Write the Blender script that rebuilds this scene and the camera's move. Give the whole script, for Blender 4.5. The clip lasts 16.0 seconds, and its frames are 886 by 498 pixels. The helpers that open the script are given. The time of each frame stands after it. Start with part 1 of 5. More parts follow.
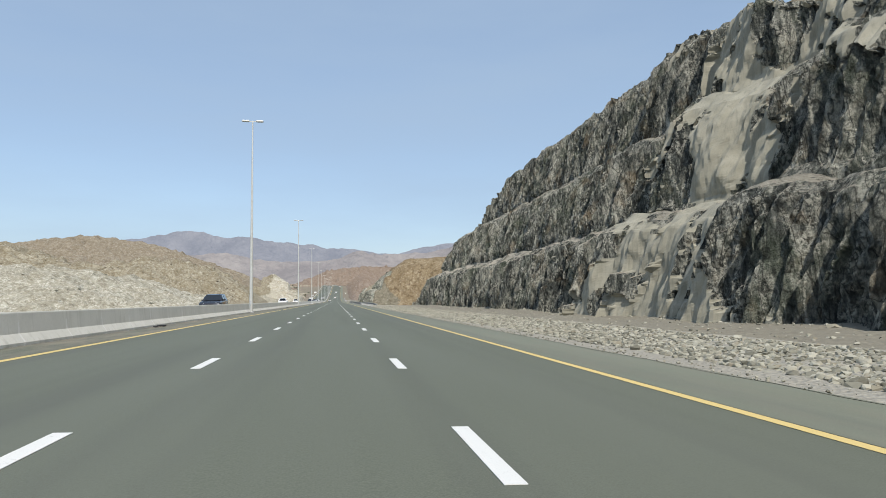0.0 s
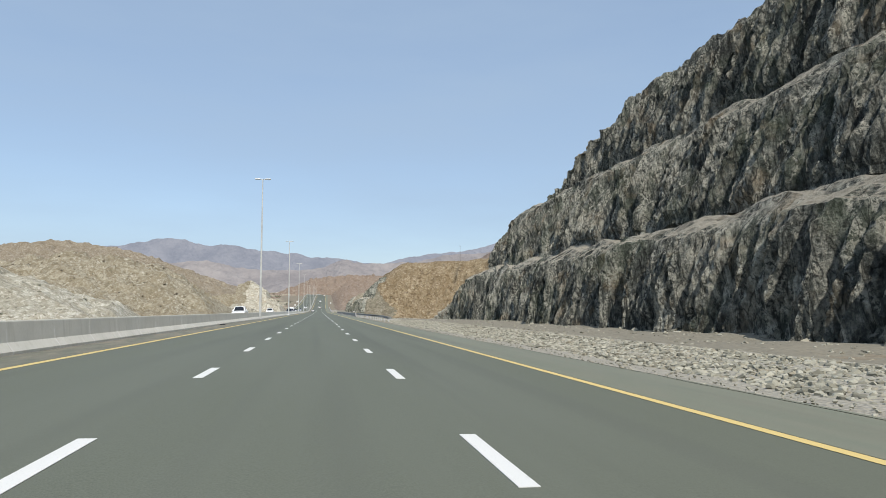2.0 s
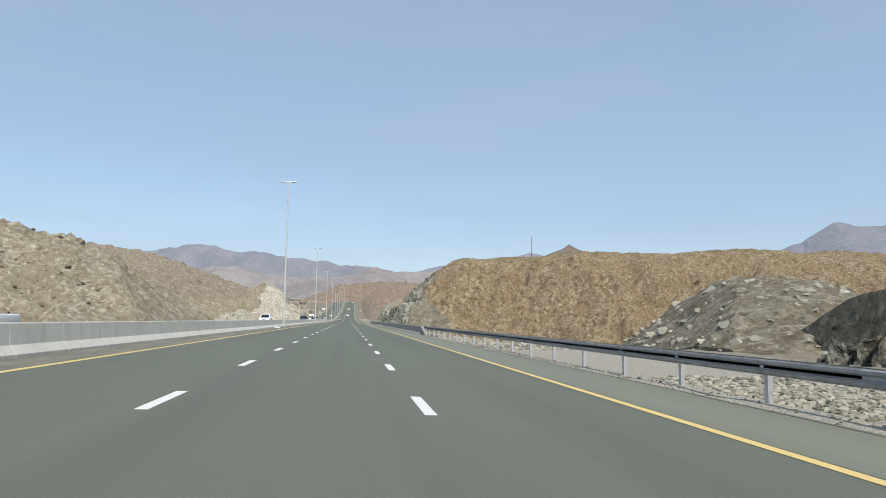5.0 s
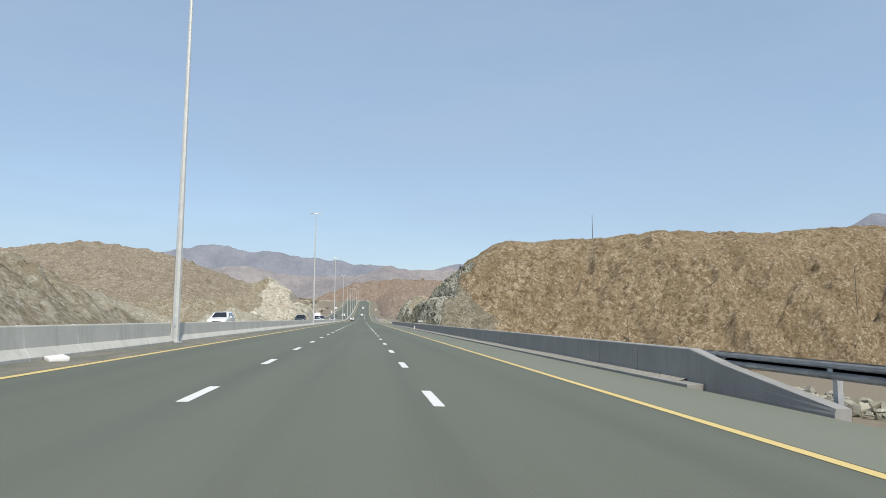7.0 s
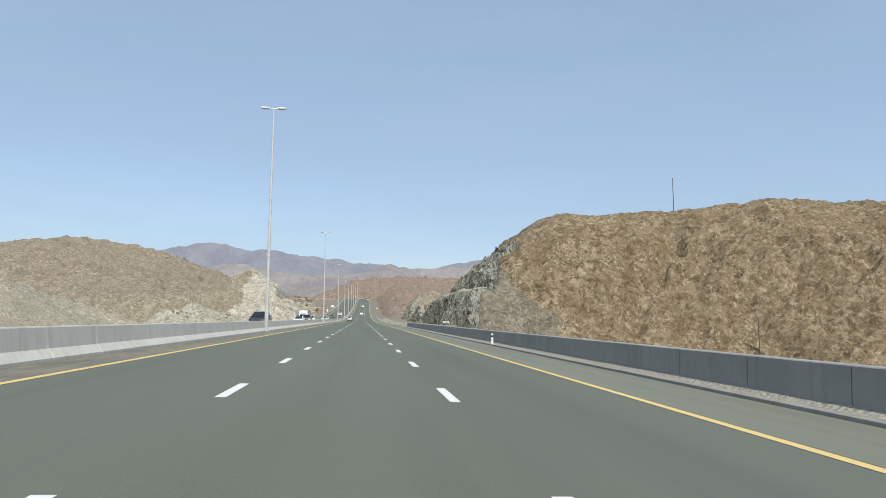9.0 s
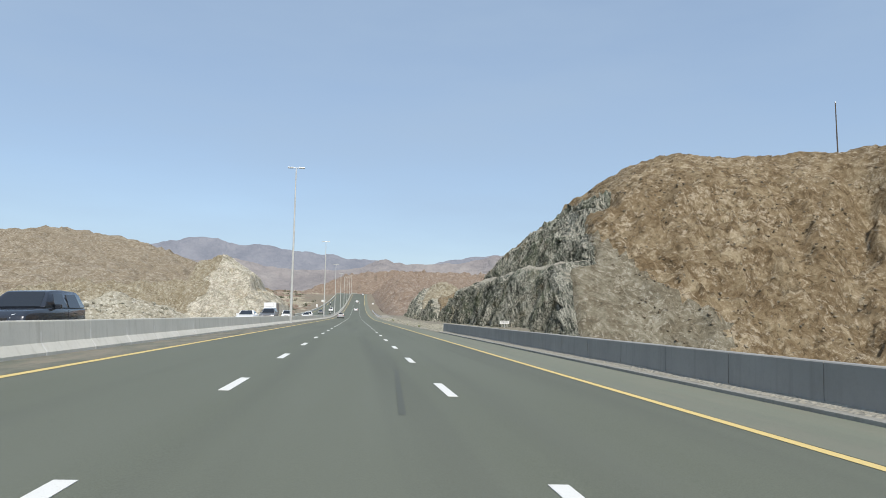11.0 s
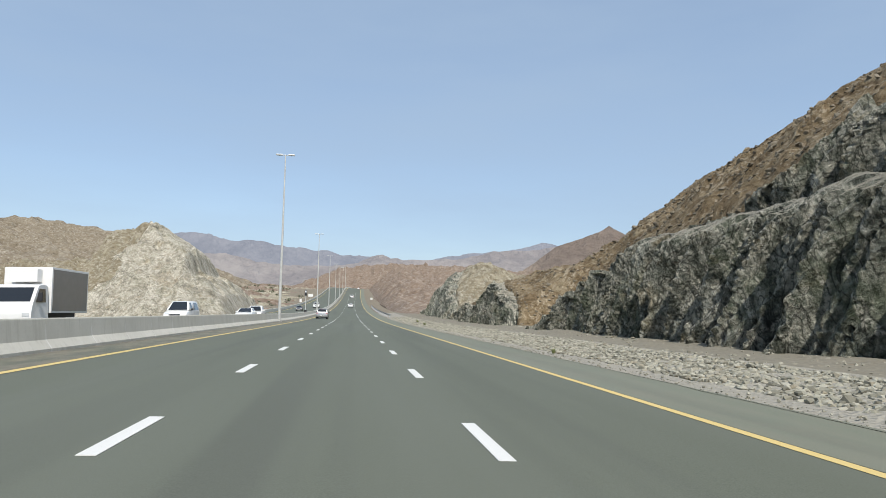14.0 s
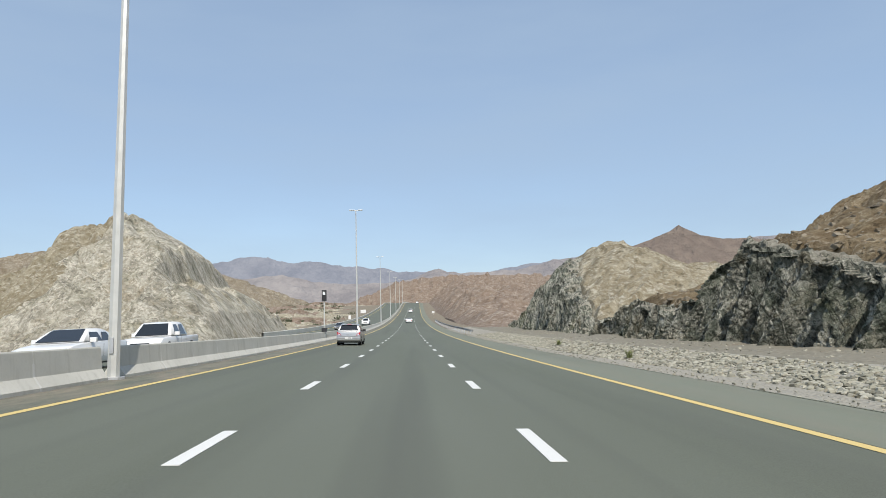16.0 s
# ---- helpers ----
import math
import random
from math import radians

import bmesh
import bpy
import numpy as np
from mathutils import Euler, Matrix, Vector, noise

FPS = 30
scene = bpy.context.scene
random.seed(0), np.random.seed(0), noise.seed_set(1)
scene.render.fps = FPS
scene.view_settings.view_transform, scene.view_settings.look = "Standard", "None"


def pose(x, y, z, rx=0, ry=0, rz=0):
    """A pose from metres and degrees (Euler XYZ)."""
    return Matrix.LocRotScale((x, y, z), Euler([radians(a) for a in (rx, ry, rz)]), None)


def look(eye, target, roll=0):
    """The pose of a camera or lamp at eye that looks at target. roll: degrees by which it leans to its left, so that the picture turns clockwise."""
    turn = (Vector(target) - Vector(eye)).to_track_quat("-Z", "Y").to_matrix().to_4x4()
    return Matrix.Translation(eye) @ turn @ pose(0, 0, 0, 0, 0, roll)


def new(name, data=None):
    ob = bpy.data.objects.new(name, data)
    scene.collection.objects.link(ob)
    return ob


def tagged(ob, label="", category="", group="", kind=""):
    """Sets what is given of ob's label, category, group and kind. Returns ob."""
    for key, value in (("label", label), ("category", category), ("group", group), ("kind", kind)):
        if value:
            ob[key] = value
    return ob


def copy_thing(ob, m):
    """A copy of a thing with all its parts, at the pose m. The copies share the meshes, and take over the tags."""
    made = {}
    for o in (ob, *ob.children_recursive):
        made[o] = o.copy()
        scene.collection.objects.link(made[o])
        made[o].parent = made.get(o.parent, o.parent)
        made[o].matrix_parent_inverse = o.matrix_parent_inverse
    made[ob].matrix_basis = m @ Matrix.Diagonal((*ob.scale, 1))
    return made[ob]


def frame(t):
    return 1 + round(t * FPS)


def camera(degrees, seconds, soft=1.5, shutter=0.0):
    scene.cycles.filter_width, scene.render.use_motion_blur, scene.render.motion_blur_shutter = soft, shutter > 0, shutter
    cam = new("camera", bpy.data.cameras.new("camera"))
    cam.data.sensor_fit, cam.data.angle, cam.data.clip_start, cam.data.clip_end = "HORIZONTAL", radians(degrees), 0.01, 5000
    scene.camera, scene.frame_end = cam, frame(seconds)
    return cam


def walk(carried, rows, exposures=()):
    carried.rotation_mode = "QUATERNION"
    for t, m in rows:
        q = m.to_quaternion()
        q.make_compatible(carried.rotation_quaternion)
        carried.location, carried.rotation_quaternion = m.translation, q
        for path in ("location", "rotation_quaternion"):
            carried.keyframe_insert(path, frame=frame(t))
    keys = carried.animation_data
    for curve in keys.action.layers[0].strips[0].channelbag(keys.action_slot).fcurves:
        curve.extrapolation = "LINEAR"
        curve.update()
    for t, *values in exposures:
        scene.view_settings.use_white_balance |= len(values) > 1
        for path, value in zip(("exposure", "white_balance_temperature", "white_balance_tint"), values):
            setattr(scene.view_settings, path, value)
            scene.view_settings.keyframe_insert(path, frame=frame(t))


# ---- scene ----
# ---------------------------------------------------------------- camera
cam = camera(69.0, 16.0, soft=0.85)
ROWS = [
    (0.0, 0.609, 0.00, 1.222, -9.42, 4.42, 0.78),
    (0.5, 0.483, 13.11, 1.250, -10.59, 5.54, -0.69),
    (1.0, 0.380, 26.48, 1.264, -10.56, 5.58, -0.29),
    (1.5, 0.307, 39.70, 1.260, -10.72, 5.38, 0.56),
    (2.0, 0.299, 53.16, 1.246, -10.79, 5.37, 0.34),
    (2.5, 0.359, 66.54, 1.232, -9.76, 5.77, -0.26),
    (3.0, 0.445, 80.04, 1.223, -8.80, 5.67, 0.03),
    (3.5, 0.533, 93.31, 1.211, -8.82, 5.93, 0.13),
    (4.0, 0.631, 106.56, 1.197, -9.12, 6.03, -0.36),
    (6.5, 0.723, 172.61, 1.225, -7.10, 6.66, -0.54),
    (7.0, 0.678, 185.59, 1.229, -7.07, 6.20, -0.21),
    (7.5, 0.593, 198.59, 1.245, -6.51, 5.94, 0.07),
    (8.0, 0.493, 211.81, 1.262, -7.46, 5.88, 0.41),
    (8.5, 0.389, 225.05, 1.278, -6.93, 6.17, -0.24),
    (10.8, 0.190, 285.98, 1.262, -8.42, 6.09, -0.86),
    (11.0, 0.204, 291.43, 1.267, -7.67, 5.92, -0.74),
    (11.5, 0.240, 305.28, 1.282, -8.05, 5.76, -0.91),
    (12.0, 0.282, 318.97, 1.293, -8.22, 5.89, -0.42),
    (12.5, 0.324, 332.27, 1.294, -8.51, 5.91, -0.48),
    (13.0, 0.351, 345.56, 1.305, -8.31, 5.73, -0.26),
    (13.5, 0.360, 359.03, 1.304, -8.14, 5.79, -0.46),
    (14.0, 0.355, 372.49, 1.294, -8.12, 5.71, -0.80),
    (14.5, 0.366, 385.67, 1.285, -5.68, 5.59, -0.31),
    (15.0, 0.388, 398.93, 1.286, -5.92, 6.07, 0.68),
    (15.5, 0.407, 412.33, 1.282, -4.33, 8.51, 3.26),
    (16.0, 0.428, 425.57, 1.252, -2.91, 6.99, 1.68),
]
walk(cam, [(t, pose(x, y, z, 90 + pitch, roll, yaw)) for t, x, y, z, yaw, pitch, roll in ROWS])
# ---------------------------------------------------------------- light
SUN_EL, SUN_AZ = 50.0, 172.0
world = bpy.data.worlds.new("world")
scene.world = world
world.use_nodes = True
wn = world.node_tree
sky = wn.nodes.new("ShaderNodeTexSky")
sky.sky_type = "NISHITA"
sky.sun_disc = False
sky.sun_elevation, sky.sun_rotation = radians(SUN_EL), radians(SUN_AZ)
sky.air_density, sky.dust_density, sky.ozone_density = 1.0, 1.0, 1.5
haze = wn.nodes.new("ShaderNodeMix")
haze.data_type = "RGBA"
haze.inputs[0].default_value = 0.60
haze.inputs[7].default_value = (2.45, 3.22, 4.22, 1)
wtc = wn.nodes.new("ShaderNodeTexCoord")
wmap = wn.nodes.new("ShaderNodeMapping")
wmap.inputs["Scale"].default_value = (1.0, 1.6, 4.5)
wmap.inputs["Rotation"].default_value = (0.25, 0.35, 0.0)
veil = wn.nodes.new("ShaderNodeTexNoise")
veil.inputs["Scale"].default_value, veil.inputs["Detail"].default_value = 2.2, 6.0
wrange = wn.nodes.new("ShaderNodeMapRange")
wrange.inputs[1].default_value, wrange.inputs[2].default_value = 0.3, 0.7
wrange.inputs[3].default_value, wrange.inputs[4].default_value = 0.48, 0.74
wn.links.new(wtc.outputs["Generated"], wmap.inputs[0])
wn.links.new(wmap.outputs[0], veil.inputs[0])
wn.links.new(veil.outputs[0], wrange.inputs[0])
wn.links.new(wrange.outputs[0], haze.inputs[0])
wn.links.new(sky.outputs[0], haze.inputs[6])
wn.links.new(haze.outputs[2], wn.nodes["Background"].inputs[0])
wn.nodes["Background"].inputs[1].default_value = 0.125
sun = new("sun", bpy.data.lights.new("sun", "SUN"))
sun.data.energy, sun.data.angle, sun.data.color = 3.3, radians(0.55), (1.0, 0.94, 0.85)
to_sun = Vector((math.sin(radians(SUN_AZ)) * math.cos(radians(SUN_EL)), math.cos(radians(SUN_AZ)) * math.cos(radians(SUN_EL)), math.sin(radians(SUN_EL))))
sun.matrix_world = look(to_sun * 300, (0, 0, 0))
scene.view_settings.exposure = 0.42

# ---------------------------------------------------------------- materials


def nodes_of(name):
    m = bpy.data.materials.new(name)
    m.use_nodes = True
    nt = m.node_tree
    return m, nt, nt.nodes["Principled BSDF"]


def node(nt, kind, **props):
    n = nt.nodes.new(kind)
    for k, v in props.items():
        if k == "op":
            n.operation = v
        elif k == "blend":
            n.blend_type = v
        elif k == "dtype":
            n.data_type = v
        elif k == "feature":
            n.feature = v
        else:
            n.inputs[k].default_value = v
    return n


def coords(nt, stretch=(1, 1, 1)):
    tc = nt.nodes.new("ShaderNodeNewGeometry")
    mp = nt.nodes.new("ShaderNodeMapping")
    mp.inputs["Scale"].default_value = stretch
    nt.links.new(tc.outputs["Position"], mp.inputs["Vector"])
    return mp.outputs[0]


def own_coords(nt, stretch=(1, 1, 1)):
    tc = nt.nodes.new("ShaderNodeTexCoord")
    mp = nt.nodes.new("ShaderNodeMapping")
    mp.inputs["Scale"].default_value = stretch
    nt.links.new(tc.outputs["Object"], mp.inputs["Vector"])
    return mp.outputs[0]


def noise_tex(nt, vec, scale, detail=4.0, rough=0.55, distort=0.0):
    n = node(nt, "ShaderNodeTexNoise", Scale=scale, Detail=detail, Roughness=rough, Distortion=distort)
    nt.links.new(vec, n.inputs["Vector"])
    return n.outputs[0]


def ramp(nt, fac, stops):
    r = nt.nodes.new("ShaderNodeValToRGB")
    els = r.color_ramp.elements
    while len(els) < len(stops):
        els.new(0.5)
    for e, (p, c) in zip(els, stops):
        e.position = p
        e.color = (*c, 1) if len(c) == 3 else c
    nt.links.new(fac, r.inputs[0])
    return r.outputs[0]


def grey(nt, fac, lo, hi):
    return ramp(nt, fac, [(lo, (0, 0, 0)), (hi, (1, 1, 1))])


def mix(nt, fac, a, b, blend="MIX"):
    n = nt.nodes.new("ShaderNodeMix")
    n.data_type = "RGBA"
    n.blend_type = blend
    for sock, val in ((n.inputs[0], fac), (n.inputs[6], a), (n.inputs[7], b)):
        if isinstance(val, (int, float)):
            sock.default_value = val
        elif isinstance(val, tuple):
            sock.default_value = (*val, 1)
        else:
            nt.links.new(val, sock)
    return n.outputs[2]


def bump(nt, bsdf, height, strength, distance):
    b = node(nt, "ShaderNodeBump", Strength=strength, Distance=distance)
    nt.links.new(height, b.inputs["Height"])
    nt.links.new(b.outputs[0], bsdf.inputs["Normal"])


def simple(name, color, rough=0.5, metal=0.0, vary=0.12, scale=3.0, coat=0.0, grain=0.0):
    """A plain painted, rubber or metal surface with a little unevenness."""
    m, nt, b = nodes_of(name)
    v = own_coords(nt)
    n = noise_tex(nt, v, scale, 5.0)
    dark = tuple(c * (1 - vary) for c in color)
    light = tuple(min(1, c * (1 + vary)) for c in color)
    nt.links.new(ramp(nt, n, [(0.3, dark), (0.7, light)]), b.inputs["Base Color"])
    b.inputs["Roughness"].default_value = rough
    b.inputs["Metallic"].default_value = metal
    b.inputs["Coat Weight"].default_value = coat
    if grain:
        bump(nt, b, noise_tex(nt, v, scale * 25, 3.0), grain, 0.01)
    return m


def up_mask(nt, lo, hi):
    g = nt.nodes.new("ShaderNodeNewGeometry")
    s = nt.nodes.new("ShaderNodeSeparateXYZ")
    nt.links.new(g.outputs["Normal"], s.inputs[0])
    return grey(nt, s.outputs[2], lo, hi)


def make_cliff(name, dark, mid, pale, rust, dust, flat=(0.66, 0.88), size=1.0, lean=0.2, mossy=0.4, crackle=0.8):
    """Blasted rock: streaks of differing tone drawn out down the face, pale veins, rusty and greenish patches, dust on ledges."""
    m, nt, b = nodes_of(name)
    v = coords(nt)
    sk = nt.nodes.new("ShaderNodeMapping")
    sk.inputs["Rotation"].default_value = (lean, 0, 0)
    nt.links.new(v, sk.inputs[0])
    sq = nt.nodes.new("ShaderNodeMapping")
    sq.inputs["Scale"].default_value = (size, size, 0.26 * size)
    nt.links.new(sk.outputs[0], sq.inputs[0])
    streak = sq.outputs[0]
    fine = noise_tex(nt, streak, 3.4, 9.0, 0.72, 0.6)
    broad = noise_tex(nt, streak, 0.9, 6.0, 0.62, 0.8)
    big = noise_tex(nt, v, 0.16, 4.0, 0.6, 0.4)
    grain = noise_tex(nt, v, 5.5 * size, 7.0, 0.7, 0.2)
    tone = mix(nt, 0.22, mix(nt, 0.55, broad, fine), grain)
    tone = mix(nt, 0.15, tone, big)
    half = tuple(0.45 * p + 0.55 * q for p, q in zip(pale, mid))
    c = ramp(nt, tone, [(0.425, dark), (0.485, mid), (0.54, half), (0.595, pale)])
    warm = noise_tex(nt, v, 0.32, 5.0, 0.65, 0.5)
    c = mix(nt, mix(nt, grey(nt, warm, 0.54, 0.68), (0, 0, 0), (0.6, 0.6, 0.6)), c, mix(nt, grey(nt, fine, 0.4, 0.6), tuple(0.45 * x for x in rust), rust))
    green = noise_tex(nt, v, 0.21, 4.0, 0.6)
    c = mix(nt, mix(nt, grey(nt, green, 0.5, 0.65), (0, 0, 0), (mossy, mossy, mossy)), c, mix(nt, grey(nt, grain, 0.4, 0.6), (mid[0] * 0.6, mid[1] * 0.75, mid[2] * 0.5), (mid[0] * 1.35, mid[1] * 1.5, mid[2] * 1.1)))
    # pale mineral runs down the face
    run = noise_tex(nt, streak, 0.55, 2.5, 0.5, 0.6)
    vein = ramp(nt, run, [(0.46, (0, 0, 0)), (0.49, (0.8, 0.8, 0.8)), (0.51, (0.8, 0.8, 0.8)), (0.54, (0, 0, 0))])
    c = mix(nt, mix(nt, grey(nt, grain, 0.44, 0.56), (0, 0, 0), vein), c, pale)
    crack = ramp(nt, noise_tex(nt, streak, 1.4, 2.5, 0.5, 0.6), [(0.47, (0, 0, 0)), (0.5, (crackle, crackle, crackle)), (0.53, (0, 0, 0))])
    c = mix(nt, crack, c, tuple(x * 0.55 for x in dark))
    c = mix(nt, up_mask(nt, *flat), c, mix(nt, grey(nt, fine, 0.35, 0.65), dust, tuple(x * 0.62 for x in dust)))
    nt.links.new(c, b.inputs["Base Color"])
    b.inputs["Roughness"].default_value = 0.92
    b.inputs["Specular IOR Level"].default_value = 0.2
    bump(nt, b, mix(nt, 0.5, mix(nt, 0.5, broad, fine), grain), 1.0, 0.9)
    return m


def make_hill(name, cols, speck, relief=0.8, size=1.0):
    """Weathered stony slope: patches of several earth colours, scattered stones, gullies."""
    m, nt, b = nodes_of(name)
    v = coords(nt, (size, size, size))
    big = noise_tex(nt, v, 0.045, 5.0, 0.6, 0.8)
    med = noise_tex(nt, v, 0.55, 8.0, 0.72, 0.7)
    fine = noise_tex(nt, v, 1.5, 7.0, 0.7, 0.5)
    c = ramp(nt, med, [(0.36, cols[0]), (0.44, cols[3]), (0.53, cols[1]), (0.64, cols[2])])
    c = mix(nt, mix(nt, grey(nt, big, 0.44, 0.58), (0, 0, 0), (0.6, 0.6, 0.6)), c, mix(nt, grey(nt, fine, 0.42, 0.58), cols[3], cols[1]))
    c = mix(nt, mix(nt, grey(nt, fine, 0.55, 0.64), (0, 0, 0), (0.6, 0.6, 0.6)), c, speck)
    c = mix(nt, ramp(nt, fine, [(0.34, (0.7, 0.7, 0.7)), (0.43, (0, 0, 0))]), c, tuple(x * 0.45 for x in cols[0]))
    # thin outcropping seams, pale and dark
    seam = noise_tex(nt, v, 0.16, 7.0, 0.7, 0.8)
    c = mix(nt, ramp(nt, seam, [(0.470, (0, 0, 0)), (0.485, (0.25, 0.25, 0.25)), (0.50, (0, 0, 0))]), c, tuple(x * 0.5 for x in cols[0]))
    c = mix(nt, mix(nt, grey(nt, fine, 0.46, 0.54), (0, 0, 0), ramp(nt, seam, [(0.53, (0, 0, 0)), (0.555, (0.7, 0.7, 0.7)), (0.58, (0, 0, 0))])), c, speck)
    nt.links.new(c, b.inputs["Base Color"])
    b.inputs["Roughness"].default_value = 0.95
    b.inputs["Specular IOR Level"].default_value = 0.15
    bump(nt, b, mix(nt, 0.35, med, fine), relief, 0.9 / size)
    return m


def make_asphalt(name="asphalt", k=1.0, dust=0.0):
    m, nt, b = nodes_of(name)
    v = coords(nt)
    lanes = coords(nt, (1.0, 0.02, 1.0))
    grain = noise_tex(nt, v, 60.0, 3.0, 0.6)
    patch = noise_tex(nt, coords(nt, (0.7, 0.06, 1)), 0.6, 5.0, 0.6)
    wheel = noise_tex(nt, lanes, 0.9, 3.0, 0.5)
    c = ramp(nt, grain, [(0.3, (0.052, 0.057, 0.042)), (0.7, (0.085, 0.092, 0.068))])
    c = mix(nt, grey(nt, patch, 0.35, 0.7), c, (0.078, 0.084, 0.065))
    c = mix(nt, mix(nt, grey(nt, wheel, 0.5, 0.75), (0, 0, 0), (0.45, 0.45, 0.45)), c, (0.042, 0.043, 0.037))
    c = mix(nt, 1.0, c, (k, k, k), "MULTIPLY")
    if dust:
        d = noise_tex(nt, coords(nt, (1.0, 0.25, 1.0)), 2.2, 6.0, 0.65)
        c = mix(nt, mix(nt, grey(nt, d, 0.35, 0.65), (0, 0, 0), (dust, dust, dust)), c, (0.23, 0.20, 0.155))
    nt.links.new(c, b.inputs["Base Color"])
    b.inputs["Roughness"].default_value = 0.75
    b.inputs["Specular IOR Level"].default_value = 0.35
    bump(nt, b, grain, 0.35, 0.01)
    return m


def make_concrete(name, lo, hi, stain):
    m, nt, b = nodes_of(name)
    v = coords(nt)
    n1 = noise_tex(nt, v, 0.8, 6.0, 0.6)
    n2 = noise_tex(nt, v, 14.0, 5.0, 0.65)
    drip = noise_tex(nt, coords(nt, (2.0, 2.0, 0.15)), 2.2, 4.0, 0.6)
    c = ramp(nt, n1, [(0.3, lo), (0.7, hi)])
    c = mix(nt, mix(nt, grey(nt, drip, 0.52, 0.75), (0, 0, 0), (0.55, 0.55, 0.55)), c, stain)
    c = mix(nt, mix(nt, grey(nt, n2, 0.5, 0.8), (0, 0, 0), (0.3, 0.3, 0.3)), c, stain)
    nt.links.new(c, b.inputs["Base Color"])
    b.inputs["Roughness"].default_value = 0.88
    bump(nt, b, n2, 0.3, 0.01)
    return m


def make_paint(name, color, worn):
    m, nt, b = nodes_of(name)
    v = coords(nt)
    n = noise_tex(nt, v, 9.0, 6.0, 0.7)
    n2 = noise_tex(nt, v, 60.0, 3.0, 0.6)
    c = mix(nt, grey(nt, n, 0.62, 0.8), color, worn)
    c = mix(nt, mix(nt, grey(nt, n2, 0.55, 0.8), (0, 0, 0), (0.4, 0.4, 0.4)), c, worn)
    nt.links.new(c, b.inputs["Base Color"])
    b.inputs["Roughness"].default_value = 0.7
    return m


def make_gravel(name, cols, scale):
    m, nt, b = nodes_of(name)
    v = coords(nt)
    vo = node(nt, "ShaderNodeTexVoronoi", Scale=scale)
    nt.links.new(v, vo.inputs["Vector"])
    med = noise_tex(nt, v, 0.5, 5.0, 0.6)
    c = ramp(nt, noise_tex(nt, v, scale * 1.3, 4.0, 0.7), [(0.3, cols[0]), (0.52, cols[1]), (0.72, cols[2])])
    c = mix(nt, grey(nt, med, 0.4, 0.65), c, cols[1])
    nt.links.new(c, b.inputs["Base Color"])
    b.inputs["Roughness"].default_value = 0.95
    bump(nt, b, vo.outputs["Distance"], 0.8, 0.06)
    return m


def make_stone(name, cols):
    """Loose stones: each piece its own tone."""
    m, nt, b = nodes_of(name)
    g = nt.nodes.new("ShaderNodeNewGeometry")
    oi = nt.nodes.new("ShaderNodeObjectInfo")
    add = node(nt, "ShaderNodeMath", op="ADD")
    nt.links.new(g.outputs["Random Per Island"], add.inputs[0])
    nt.links.new(oi.outputs["Random"], add.inputs[1])
    fr = node(nt, "ShaderNodeMath", op="FRACT")
    nt.links.new(add.outputs[0], fr.inputs[0])
    c = ramp(nt, fr.outputs[0], [(0.0, cols[0]), (0.4, cols[1]), (0.75, cols[2]), (1.0, cols[3])])
    n = noise_tex(nt, coords(nt), 9.0, 5.0, 0.65)
    c = mix(nt, mix(nt, grey(nt, n, 0.4, 0.75), (0, 0, 0), (0.5, 0.5, 0.5)), c, cols[1])
    nt.links.new(c, b.inputs["Base Color"])
    b.inputs["Roughness"].default_value = 0.92
    bump(nt, b, n, 0.5, 0.03)
    return m


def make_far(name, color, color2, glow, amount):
    """Distant range; a bluish emission imitates the haze of the air in between."""
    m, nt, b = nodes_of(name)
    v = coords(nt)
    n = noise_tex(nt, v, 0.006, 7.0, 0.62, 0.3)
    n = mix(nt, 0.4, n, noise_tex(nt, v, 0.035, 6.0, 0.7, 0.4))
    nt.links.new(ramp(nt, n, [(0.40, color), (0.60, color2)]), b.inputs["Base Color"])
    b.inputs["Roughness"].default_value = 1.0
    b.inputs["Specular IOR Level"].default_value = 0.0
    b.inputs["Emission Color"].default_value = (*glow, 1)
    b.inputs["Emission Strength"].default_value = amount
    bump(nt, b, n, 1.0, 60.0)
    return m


M_ASPHALT = make_asphalt("asphalt", 1.62)
M_SHOULDER = make_asphalt("worn_asphalt", 2.3, 0.25)
M_MEDIANSTRIP = make_asphalt("dusty_asphalt", 1.6, 0.85)
M_WHITE = make_paint("white_line", (0.66, 0.66, 0.63), (0.3, 0.3, 0.28))
M_YELLOW = make_paint("yellow_line", (0.62, 0.475, 0.185), (0.40, 0.32, 0.17))
M_CONC = make_concrete("barrier_concrete", (0.51, 0.50, 0.445), (0.60, 0.585, 0.525), (0.38, 0.365, 0.31))
M_JOINT = make_concrete("joint_mortar", (0.58, 0.57, 0.53), (0.66, 0.65, 0.61), (0.45, 0.44, 0.40))
M_PARAPET = make_concrete("parapet_concrete", (0.25, 0.247, 0.232), (0.31, 0.306, 0.288), (0.20, 0.197, 0.185))
M_KERB = make_concrete("kerb_concrete", (0.22, 0.217, 0.195), (0.30, 0.295, 0.268), (0.15, 0.147, 0.13))
# rock tones pushed apart: darks also stand for shadow, pales for sunlit streaks
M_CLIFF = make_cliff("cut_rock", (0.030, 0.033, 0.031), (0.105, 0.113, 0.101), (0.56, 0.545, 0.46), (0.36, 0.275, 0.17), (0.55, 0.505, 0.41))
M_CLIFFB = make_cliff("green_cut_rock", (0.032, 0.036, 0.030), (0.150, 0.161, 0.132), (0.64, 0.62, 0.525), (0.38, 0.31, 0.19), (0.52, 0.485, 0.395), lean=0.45)
